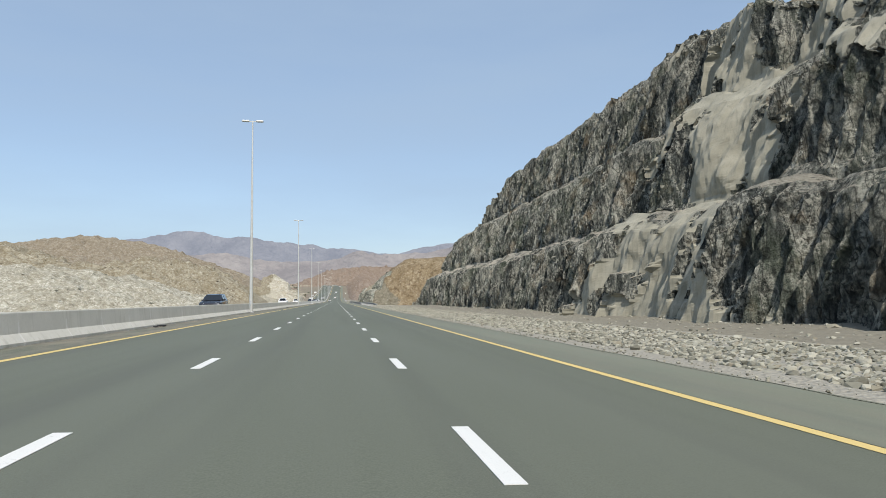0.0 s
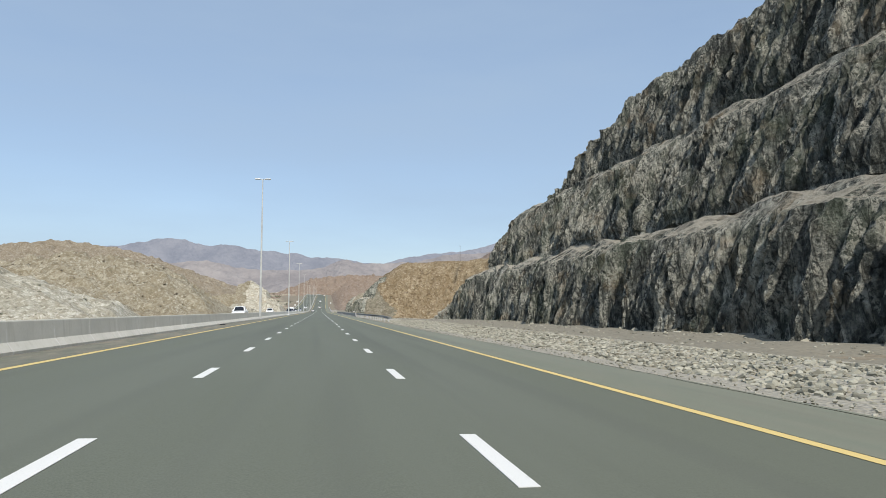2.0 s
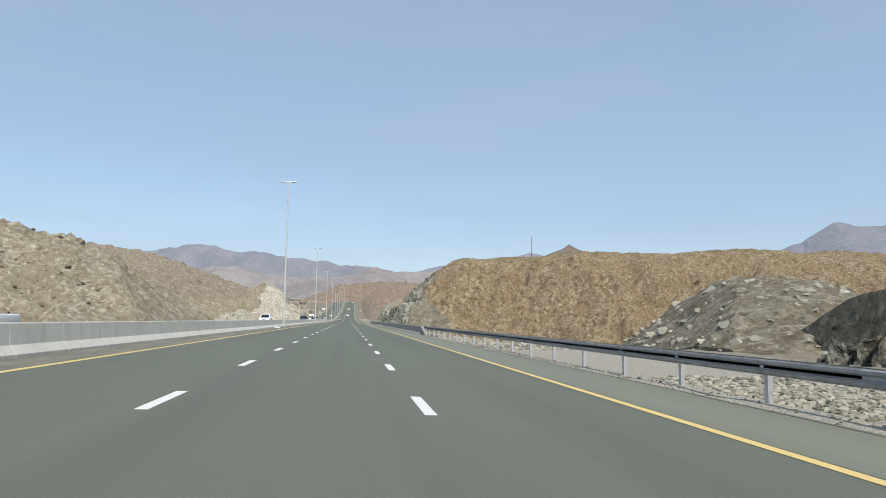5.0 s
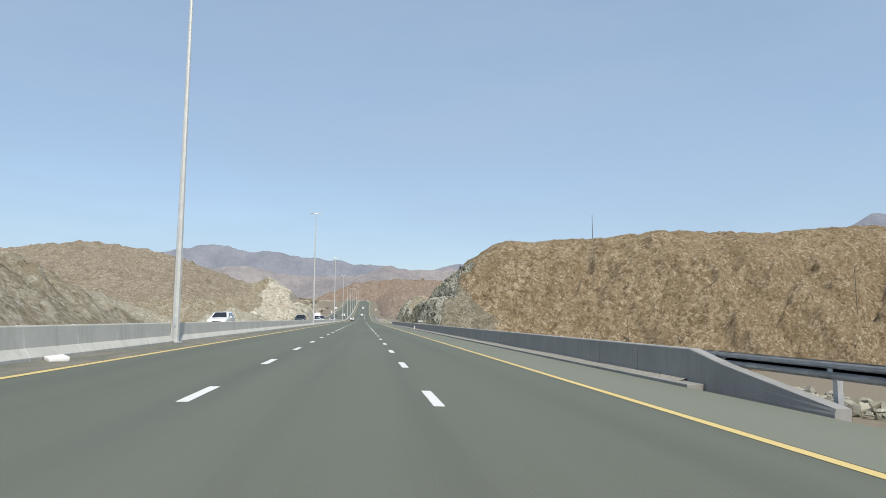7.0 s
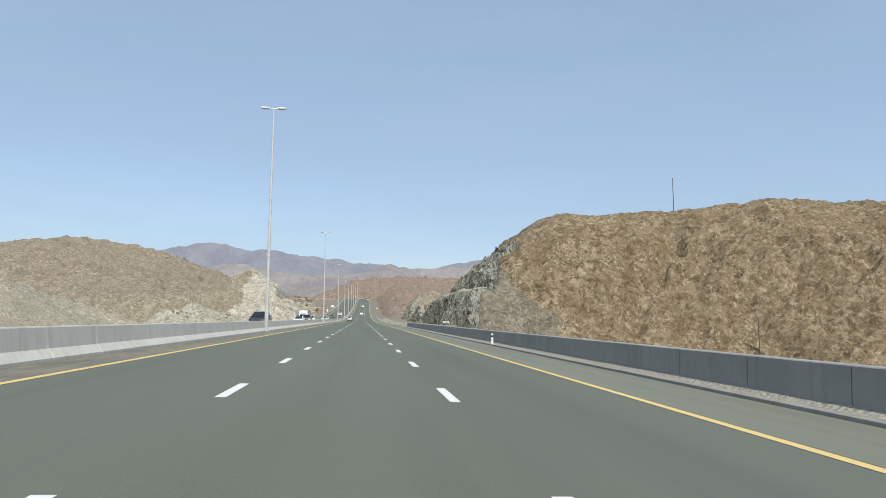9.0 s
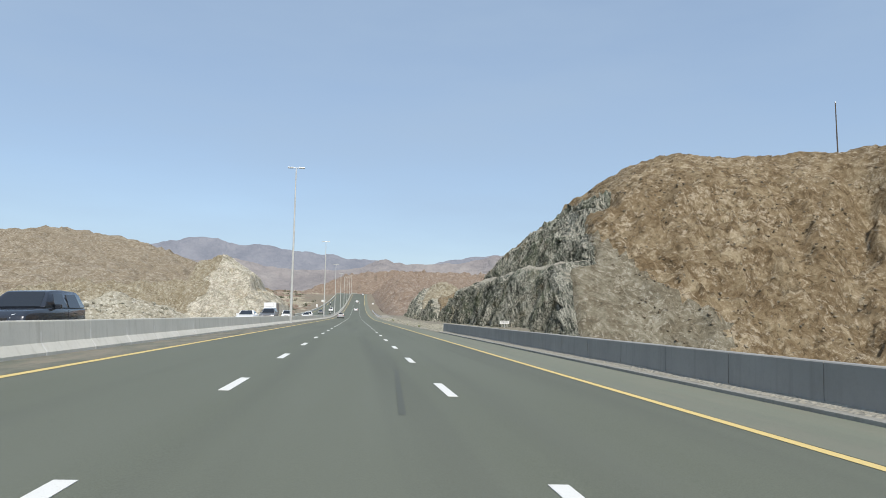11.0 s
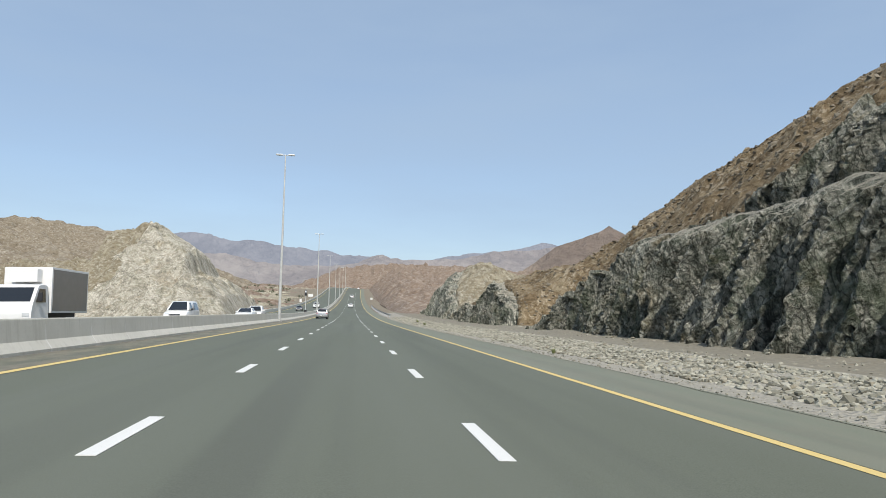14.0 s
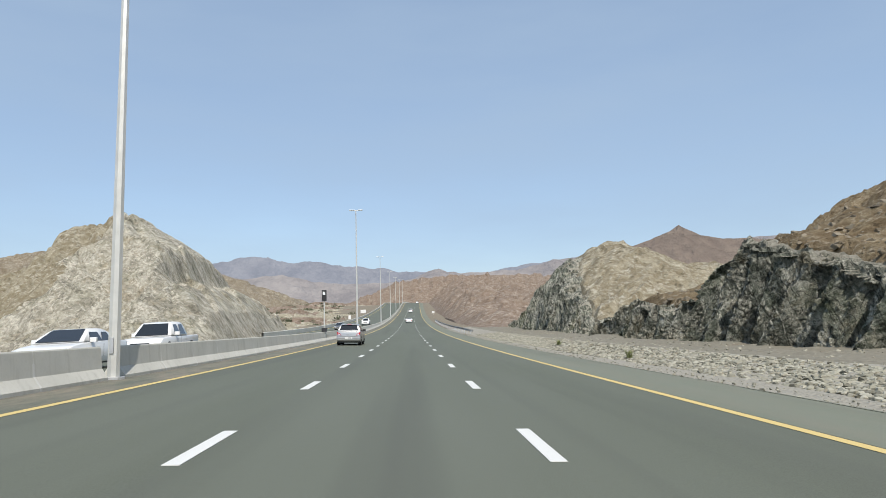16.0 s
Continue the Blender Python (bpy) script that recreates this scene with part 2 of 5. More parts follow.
M_SHOT = make_concrete("smooth_rock", (0.24, 0.228, 0.175), (0.35, 0.332, 0.265), (0.13, 0.125, 0.098))
M_BROWN = make_hill("brown_slope", [(0.100, 0.073, 0.041), (0.230, 0.177, 0.107), (0.33, 0.272, 0.178), (0.160, 0.114, 0.064)], (0.45, 0.39, 0.29), 1.0)
M_TAN = make_hill("tan_slope", [(0.155, 0.134, 0.092), (0.26, 0.231, 0.166), (0.345, 0.314, 0.237), (0.20, 0.166, 0.110)], (0.44, 0.42, 0.35), 0.6)
M_RED = make_hill("reddish_slope", [(0.15, 0.112, 0.083), (0.225, 0.176, 0.137), (0.29, 0.24, 0.195), (0.18, 0.133, 0.100)], (0.36, 0.32, 0.268), 0.5, 0.6)
M_OLIVE = make_hill("olive_slope", [(0.20, 0.182, 0.135), (0.315, 0.292, 0.222), (0.41, 0.385, 0.305), (0.25, 0.217, 0.155)], (0.55, 0.53, 0.46), 0.6, 1.2)
M_PALE = make_hill("pale_rubble", [(0.20, 0.190, 0.150), (0.325, 0.312, 0.252), (0.44, 0.422, 0.352), (0.25, 0.225, 0.168)], (0.56, 0.54, 0.475), 0.5, 1.4)
M_GROUND = make_gravel("desert_ground", [(0.13, 0.108, 0.074), (0.20, 0.169, 0.12), (0.265, 0.231, 0.172)], 3.0)
M_VERGE = make_gravel("verge_gravel", [(0.20, 0.185, 0.150), (0.30, 0.282, 0.235), (0.38, 0.36, 0.31)], 9.0)
M_BENCH = make_gravel("dirt_bench", [(0.132, 0.120, 0.089), (0.198, 0.181, 0.138), (0.252, 0.232, 0.182)], 4.0)
M_STONE = make_stone("riprap_stone", [(0.115, 0.110, 0.084), (0.265, 0.255, 0.200), (0.40, 0.385, 0.315), (0.22, 0.193, 0.138)])
M_STEEL = simple("galvanised_steel", (0.50, 0.51, 0.52), 0.5, 0.4, 0.15, 4.0)
M_POLE = simple("pole_steel", (0.60, 0.60, 0.57), 0.5, 0.35, 0.08, 3.0)
M_SCREE = make_hill("grey_scree", [(0.098, 0.089, 0.064), (0.178, 0.162, 0.119), (0.245, 0.226, 0.172), (0.135, 0.114, 0.078)], (0.35, 0.33, 0.27), 0.7, 1.3)
M_BUTTE = make_cliff("pale_cut_rock", (0.17, 0.158, 0.125), (0.36, 0.332, 0.262), (0.70, 0.66, 0.56), (0.45, 0.37, 0.25), (0.42, 0.38, 0.30), (0.92, 0.99), 0.6, -0.45, 0.1, 0.25)
M_TANFAR = make_hill("tan_ridge", [(0.150, 0.124, 0.088), (0.228, 0.196, 0.146), (0.295, 0.26, 0.202), (0.18, 0.146, 0.103)], (0.37, 0.335, 0.275), 0.4, 0.3)
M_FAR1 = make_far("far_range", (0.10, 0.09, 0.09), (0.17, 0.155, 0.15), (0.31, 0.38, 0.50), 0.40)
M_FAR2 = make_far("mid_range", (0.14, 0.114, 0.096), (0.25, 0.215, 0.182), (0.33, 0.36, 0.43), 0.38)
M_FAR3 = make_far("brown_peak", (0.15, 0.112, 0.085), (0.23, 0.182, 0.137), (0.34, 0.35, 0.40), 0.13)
M_BOULDER = make_stone("hill_boulder", [(0.07, 0.058, 0.040), (0.165, 0.137, 0.095), (0.25, 0.218, 0.163), (0.185, 0.142, 0.090)])
# ---------------------------------------------------------------- mesh helpers


def mesh_ob(name, verts, faces, material, parent=None, smooth=False):
    me = bpy.data.meshes.new(name)
    me.from_pydata([tuple(v) for v in verts], [], faces)
    me.update()
    me.materials.append(material)
    if smooth:
        me.polygons.foreach_set("use_smooth", [True] * len(me.polygons))
    ob = new(name, me)
    ob.parent = parent
    return ob


def part(name, bm, material, parent=None, label="", smooth=False):
    me = bpy.data.meshes.new(name)
    bmesh.ops.recalc_face_normals(bm, faces=bm.faces[:])
    bm.to_mesh(me)
    bm.free()
    me.materials.append(material)
    if smooth:
        me.polygons.foreach_set("use_smooth", [True] * len(me.polygons))
    ob = new(name, me)
    ob.parent = parent
    if label:
        ob["label"] = label
    return ob


def box(bm, x0, x1, y0, y1, z0, z1, bevel=0.0):
    m = Matrix.Translation(((x0 + x1) / 2, (y0 + y1) / 2, (z0 + z1) / 2)) @ Matrix.Diagonal((x1 - x0, y1 - y0, z1 - z0, 1))
    r = bmesh.ops.create_cube(bm, size=1.0, matrix=m)
    if bevel:
        edges = list({e for v in r["verts"] for e in v.link_edges})
        bmesh.ops.bevel(bm, geom=edges, offset=bevel, segments=2, affect="EDGES", profile=0.7)
    return r["verts"]


def tube(bm, a, b, r0, r1=None, seg=10):
    a, b = Vector(a), Vector(b)
    d = b - a
    m = Matrix.Translation((a + b) / 2) @ d.to_track_quat("Z", "Y").to_matrix().to_4x4()
    bmesh.ops.create_cone(bm, cap_ends=True, segments=seg, radius1=r0, radius2=r0 if r1 is None else r1, depth=d.length, matrix=m)


def grid_mesh(name, pts, material, parent=None, smooth=False):
    """pts: array rows x columns x 3."""
    n, m = pts.shape[:2]
    i = np.arange(n * m).reshape(n, m)
    f = np.stack([i[:-1, :-1], i[:-1, 1:], i[1:, 1:], i[1:, :-1]], -1).reshape(-1, 4)
    me = bpy.data.meshes.new(name)
    me.vertices.add(n * m)
    me.vertices.foreach_set("co", pts.reshape(-1).astype(np.float32))
    me.loops.add(len(f) * 4)
    me.loops.foreach_set("vertex_index", f.reshape(-1).astype(np.int32))
    me.polygons.add(len(f))
    me.polygons.foreach_set("loop_start", np.arange(0, len(f) * 4, 4, dtype=np.int32))
    me.update(calc_edges=True)
    me.validate()
    me.materials.append(material)
    me.polygons.foreach_set("use_smooth", [smooth] * len(me.polygons))
    ob = new(name, me)
    ob.parent = parent
    return ob


def lattice(seed):
    rng = np.random.RandomState(seed)
    return rng.rand(64, 64, 64).astype(np.float32)


LAT = lattice(7)


def vnoise(x, y, z):
    """Smooth value noise on arrays, -1 to 1."""
    xi, yi, zi = np.floor(x).astype(int), np.floor(y).astype(int), np.floor(z).astype(int)
    fx, fy, fz = x - xi, y - yi, z - zi
    fx, fy, fz = fx * fx * (3 - 2 * fx), fy * fy * (3 - 2 * fy), fz * fz * (3 - 2 * fz)
    out = 0
    for dx in (0, 1):
        for dy in (0, 1):
            for dz in (0, 1):
                w = (fx if dx else 1 - fx) * (fy if dy else 1 - fy) * (fz if dz else 1 - fz)
                out = out + w * LAT[(xi + dx) & 63, (yi + dy) & 63, (zi + dz) & 63]
    return out * 2 - 1


def fbm(x, y, z, octaves=5, gain=0.5, ridged=False):
    out, amp = 0, 1.0
    for k in range(octaves):
        n = vnoise(x + 17.3 * k, y + 5.1 * k, z + 9.7 * k)
        if ridged:
            n = 1 - 2 * np.abs(n)
        out = out + amp * n
        x, y, z, amp = x * 2.03, y * 2.03, z * 2.03, amp * gain
    return out


# ---------------------------------------------------------------- road
FALL = 0.03
LANE = 3.65
X_YL, X_YR = -5.57, 5.33
X_KERB, X_EDGE = -6.98, 7.72
SAG, RISE, CREST, ROUND = 440.0, 9.4e-5, 880.0, 120.0


def road_z(y):
    """Height of the carriageway's middle along its length: level, then a long climb."""
    y = np.asarray(y, dtype=float)
    d = np.clip(y - SAG, 0, CREST - SAG)
    top = np.clip(y - CREST, 0, None)
    t = np.clip(top, 0, ROUND)
    return RISE * d * d + 2 * RISE * (CREST - SAG) * (t - t * t / (2 * ROUND))


def road_x(y):
    """Sideways drift of the far road."""
    y = np.asarray(y, dtype=float)
    return 2.2e-5 * np.clip(y - 560, 0, None) ** 2 + 4.0e-4 * np.clip(y - 900, 0, None) ** 2


Y_ROAD = np.concatenate([np.arange(-60, 520, 4.0), np.arange(520, 1062, 12.0)])


def ribbon(name, x0, x1, lift, ys, material, nx=2, parent=None, fall=True):
    xs = np.linspace(x0, x1, nx)
    ys = np.asarray(ys, dtype=float)
    pts = np.zeros((len(ys), nx, 3))
    pts[:, :, 0] = xs[None] + road_x(ys)[:, None]
    pts[:, :, 1] = ys[:, None]
    pts[:, :, 2] = road_z(ys)[:, None] - FALL * xs[None] * fall + lift
    return grid_mesh(name, pts[:, ::-1], material, parent)


road = ribbon("road", X_KERB - 0.6, X_EDGE, 0.0, Y_ROAD, M_ASPHALT, 4)
tagged(road, "grey asphalt motorway carriageway, three lanes wide, faintly streaked", "road", kind="structure")
tagged(ribbon("hard_shoulder", X_YR + 0.12, X_EDGE - 0.02, 0.004, Y_ROAD, M_SHOULDER), "worn pale grey asphalt hard shoulder", "road", kind="structure")
tagged(ribbon("median_strip", X_KERB + 0.005, X_YL - 0.12, 0.004, Y_ROAD, M_MEDIANSTRIP), "dusty asphalt strip at the foot of the median barrier", "road", kind="structure")
X_OPP = (-20.5, -7.6)


def opp_z(x, y):
    """Surface of the opposite carriageway, which falls away from the median."""
    return road_z(y) + 0.225 - 0.02 * (X_OPP[1] - x)


def opp_ribbon(name, x0, x1, lift, material):
    pts = np.zeros((len(Y_ROAD), 2, 3))
    for i, xc in enumerate((x1, x0)):
        pts[:, i, 0] = xc + road_x(Y_ROAD)
        pts[:, i, 1] = Y_ROAD
        pts[:, i, 2] = opp_z(xc, Y_ROAD) + lift
    return grid_mesh(name, pts, material)


road2 = opp_ribbon("road_opposite", X_OPP[0], X_OPP[1], 0.0, M_ASPHALT)
tagged(road2, "grey asphalt carriageway of the opposite direction", "road", kind="structure")
for nm, xc, mat_, lab in (("edge_line_left", X_YL, M_YELLOW, "solid yellow edge line beside the median barrier"),
                          ("edge_line_right", X_YR, M_YELLOW, "solid yellow edge line beside the hard shoulder")):
    tagged(ribbon(nm, xc - 0.09, xc + 0.09, 0.006, Y_ROAD, mat_), lab, "road marking", kind="structure")

tagged(opp_ribbon("edge_line_far", -19.35, -19.17, 0.006, M_YELLOW), "solid yellow edge line of the opposite carriageway", "road marking", kind="structure")

DASH, DASH0, DASH_LEN = 7.634, 5.40, 2.05
dash_rows = []
for n in range(-3, 110):
    yc = DASH0 + DASH * n
    for xc in (-LANE / 2, LANE / 2):
        dash_rows.append((xc, yc))


def dash_mark(xc, yc, first=[None]):
    x0, z0 = xc + float(road_x(yc)), float(road_z(yc)) - FALL * xc + 0.006
    slope = float(road_z(yc + 1) - road_z(yc - 1)) / 2
    m = Matrix.Translation((x0, yc, z0)) @ Euler((math.atan(slope), math.atan(FALL), 0)).to_matrix().to_4x4()
    if first[0] is None:
        bm = bmesh.new()
        box(bm, -0.085, 0.085, -DASH_LEN / 2, DASH_LEN / 2, -0.004, 0.002)
        first[0] = part("lane_dash", bm, M_WHITE, road)
        first[0].matrix_basis = m
        return
    ob = new("lane_dash", first[0].data)
    ob.parent = road
    ob.matrix_basis = m


for xc, yc in dash_rows:
    dash_mark(xc, yc)

# ---------------------------------------------------------------- ground


def smooth(a, b, v):
    t = np.clip((v - a) / (b - a), 0, 1)
    return t * t * (3 - 2 * t)


def ground_z(x, y):
    x, y = np.asarray(x, dtype=float), np.asarray(y, dtype=float)
    u = x - road_x(y)
    base = road_z(y) - FALL * np.clip(u, -7.5, 8) - 0.14
    base = base - 0.02 * np.clip(-7.5 - u, 0, 14) - 0.04 * smooth(-7.5, -9, u)
    # stone-pitched berm beside the shoulder and the dirt bench behind it
    along = (1 - smooth(128, 150, y)) + smooth(346, 358, y)
    berm = np.interp(u, [7.6, 8.3, 9.0, 11.6, 12.4, 14.0, 20.0, 26.0], [0, 0.0, 0.02, 0.20, 0.24, 0.22, 0.26, 0.15])
    base = base + berm * along
    # sunken wadi beside the parapet
    # left land falls away behind the far carriageway
    base = base - 1.2 * smooth(-21, -30, u)
    far = smooth(60, 400, np.abs(x))
    base = base * (1 - far) + far * (0.55 * road_z(np.minimum(y, 1200)) - 3.0)
    base = base + far * 6.0 * fbm(x * 0.006, y * 0.006, x * 0 + 3.3, 4)
    base = base - 9.5 * smooth(9.6, 24, u) * smooth(166, 215, y) * (1 - smooth(343, 356, y))
    rough = smooth(12.5, 16, u) + smooth(-21, -26, u)
    base = base + 0.16 * rough * fbm(x * 0.35, y * 0.35, x * 0 + 1.7, 4)
    return base


gx = np.concatenate([-np.geomspace(60, 4900, 26)[::-1], np.arange(-56, -22, 3.0), [-21, -20.6], np.arange(-18, 7, 4.0), np.arange(7.6, 27, 0.5), np.arange(27, 40, 1.0), np.geomspace(42, 4900, 34)])
gy = np.concatenate([[-4900, -3000, -1500, -700, -300, -150], np.arange(-80, 520, 2.5), np.arange(520, 1400, 12.0), np.geomspace(1420, 4950, 22)])
GX, GY = np.meshgrid(gx, gy)
GZ = ground_z(GX, GY)
ground = grid_mesh("ground", np.stack([GX, GY, GZ], -1)[:, :, :], M_GROUND, smooth=True)
for nm, ys in (("verge", np.arange(-40, 190, 1.5)), ("verge", np.arange(346, 560, 1.5))):
    xs = np.concatenate([np.linspace(X_EDGE - 0.12, 8.6, 5), np.arange(8.9, 13.4, 0.3)])
    VX, VY = np.meshgrid(xs, ys)
    VX = VX + road_x(VY) + 0.10 * vnoise(VY * 0.8, VX * 0, VX * 0 + 4) * (VX < X_EDGE)
    VZ = ground_z(VX, VY) + 0.09 + 0.03 * fbm(VX * 2.0, VY * 2.0, VX * 0, 3)
    VZ[:, -1] -= 0.3
    VZ[:, 0] = road_z(VY[:, 0]) - FALL * VX[:, 0] + 0.012
    tagged(grid_mesh(nm, np.stack([VX, VY, VZ], -1), M_VERGE, smooth=True), "strip of pale gravel along the hard shoulder", "verge", kind="structure")
for ys in (np.arange(-40, 182, 1.2), np.arange(345, 560, 1.2)):
    xs = np.arange(12.6, 21.6, 0.45)
    VX, VY = np.meshgrid(xs, ys)
    VX = VX + road_x(VY)
    VZ = ground_z(VX, VY) + 0.07 + 0.05 * fbm(VX * 1.1, VY * 0.7, VX * 0 + 3, 4)
    VZ[:, (0, -1)] -= 0.25
    VZ[(0, -1), :] -= 0.4
    tagged(grid_mesh("dirt_bench", np.stack([VX, VY, VZ], -1), M_BENCH, smooth=True), "level strip of brown dirt at the foot of the rock cutting", "dirt strip", kind="structure")
tagged(ground, "stony tan desert ground along the motorway", "ground", kind="structure")
# ---------------------------------------------------------------- natural hillsides


def softmin(a, b, k=1.5):
    h = np.clip(0.5 + 0.5 * (b - a) / k, 0, 1)
    return b * (1 - h) + a * h - k * h * (1 - h)


def crags(x, y, amp):
    """Outcrops and gullies of a bare rocky slope."""
    q = 0 * x
    big = fbm(x * 0.05, y * 0.05, q + 8, 3, 0.55, True) - 0.4
    mid = fbm(x * 0.19, y * 0.19, q + 3, 3, 0.6, True) - 0.3
    blocks = vnoise(np.floor(x * 0.55 + 1.2 * vnoise(x * 0.2, y * 0.2, q)) * 0.77, np.floor(y * 0.55 + 1.2 * vnoise(y * 0.2, x * 0.2, q + 4)) * 0.71, q + 5)
    small = fbm(x * 0.75, y * 0.75, q + 5, 3, 0.65, True)
    w = 3.2 * fbm(x * 0.075, y * 0.075, q + 11, 4, 0.55)
    scarp = np.floor(w) + smooth(0.6, 1.0, w - np.floor(w)) - w
    w2 = 2.6 * fbm(x * 0.24, y * 0.24, q + 6, 3, 0.55)
    scarp2 = np.floor(w2) + smooth(0.6, 1.0, w2 - np.floor(w2)) - w2
    return amp * (0.9 * big + 1.0 * mid + 0.15 * blocks + 0.22 * small + 1.2 * scarp + 0.6 * scarp2)


def hill_a(x, y):
    """Natural ground over the first cutting: high in the near part, falling to the valley."""
    ridge = np.interp(y, [-60, 10, 28, 34, 39, 43, 47, 56, 64, 80, 98, 112, 117, 121, 125, 128, 131, 134, 137, 141.6, 143.7, 145.7, 152, 161, 174], [15, 16.0, 17.6, 19.1, 21.4, 22.6, 23.8, 24.6, 24.6, 23.6, 23.3, 23.2, 22.7, 21.5, 19.7, 18.5, 17.2, 16.1, 15.0, 12.2, 9.8, 7.0, 4.8, 2.5, -3])
    lean = (1 - smooth(122, 168, y)) * np.where(x > 33, 0.32 * (x - 33), 0.06 * (x - 28))
    top = ridge + lean - 0.010 * np.clip(x - 45, 0, None) ** 2
    low = np.interp(y, [-60, 140, 142.8, 146.5, 151, 155, 160, 170], [60, 40, 6.9, 5.5, 3.2, 0.6, -2.0, -4])
    end = np.where(x < 24.5, np.minimum(top, low + 0.35 * np.clip(x - 21, 0, None)), top)
    return end + crags(x, y, 0.22)


def hill_b(x, y):
    """Natural ground over the second cutting: a rounded brown hill."""
    top = 24.9 + 0.05 * np.clip(x - 50, 0, 120) - 0.02 * np.clip(x - 150, 0, None)
    side = 21.7 + 0.74 * (x - 38)
    back = side - 0.145 * np.clip(y - 394, 0, None) - 0.095 * np.clip(y - 455, 0, None)
    tail = 0.095 * np.clip(y - 455, 0, None)
    plateau = top - 0.03 * np.clip(y - 396, 0, None) + 1.3 * fbm(x * 0.045, y * 0.02, 0 * x + 4, 3) - tail
    foot = 5.0 * (fbm(x * 0.045, y * 0.012, 0 * x + 9, 3, 0.55, True) - 0.2) * smooth(34, 60, x) + np.interp(x, [18, 29, 47, 60, 73, 104, 200, 400], [345, 347, 347, 339, 331, 324, 322, 330])
    front = -1.5 + 0.86 * (y - foot)
    z = softmin(softmin(back, plateau, 3.0), front, 5.0)
    # the ground along the lip of the face: falling to a hollow, then a spur and its tail
    lip = np.interp(y, [398, 408, 415.5, 417.5, 421, 428, 437, 447, 449.5, 452, 458.6, 462, 463.6, 465, 469, 473.7, 480.7, 487, 494], [12, 7.5, 6.9, 5.8, 4.7, 3.0, -0.3, -0.6, 2.4, 3.9, 5.0, 5.6, 5.0, 3.4, 2.1, 2.9, 3.5, 1.9, -1.5])
    near = lip + 0.15 * np.clip(x - 20.8, -3, 3.4) + 0.72 * np.clip(x - 24.2, 0, None)
    w = (1 - smooth(24, 36, x)) * smooth(398, 408, y)
    z = z * (1 - w) + near * w
    # gullies washed into the front
    for gx, gy, lean, deep, wide in ((51.5, 352, 0.95, 3.4, 2.3), (47.5, 352, 0.5, 2.2, 1.6), (96, 328, 1.1, 3.6, 2.6), (121, 327, 1.15, 4.2, 3.0), (72, 343, -0.3, 1.6, 2.2)):
        line = x - gx - lean * (y - gy) - 2.0 * vnoise(y * 0.16, 0 * x, 0 * x + gx)
        z = z - 0.75 * deep * np.exp(-(line / wide) ** 2) * smooth(1, 5, z) * (1 - smooth(17, 24, z))
    amp = (0.25 + (1.0 - 0.6 * smooth(396, 410, y)) * smooth(22, 34, x)) * (1 - 0.65 * smooth(15, 21, z))
    return z + crags(x, y, 1.0) * amp


def mound_c(x, y):
    """Pale mound farther along the verge."""
    d = np.sqrt((x - 31) ** 2 + (0.8 * (y - 519)) ** 2 + 9)
    d2 = np.sqrt((0.6 * (x - 46)) ** 2 + (0.8 * (y - 530)) ** 2 + 9)
    return np.maximum(15.0 - 0.62 * d, 12.5 - 0.5 * d2) + crags(x, y, 0.5)


PROFILE_A = [(20.2, -0.9), (20.5, 0.2), (21.8, 5.5), (22.5, 6.3), (23.3, 6.6), (24.6, 6.8), (25.2, 7.5), (27.5, 13.9), (28.2, 14.8), (29.0, 15.1), (30.2, 15.3), (30.9, 16.2), (32.9, 23.2), (34.0, 24.6), (37, 40)]
PROFILE_B = [(18.9, -1.2), (19.2, 0.0), (20.6, 5.9), (21.3, 6.8), (22.2, 7.1), (24.2, 7.3), (24.8, 8.2), (27.0, 13.8), (27.8, 14.7), (30.4, 15.2), (31.0, 16.2), (32.6, 22), (35, 40)]
PROFILE_C = [(18.9, -1.2), (19.3, 0.2), (21.2, 6.5), (23.2, 9.5), (26, 12.5), (34, 40)]


def cell(a, b, k):
    """A fixed random number, 0 to 1, for each whole-numbered cell."""
    return LAT[a.astype(int) & 63, (b.astype(int) + 5 * k) & 63, k & 63]


def smooth_patch(y, z):
    """Where the first cutting is smooth and plastered with fines."""
    f = fbm(y * 0.30, z * 0.22, 0 * y + 6.4, 5, 0.68)
    return smooth(0.25, 0.45, 1.7 * f + 0.75 - np.abs(y - 35 - 0.25 * z) / 7.0)


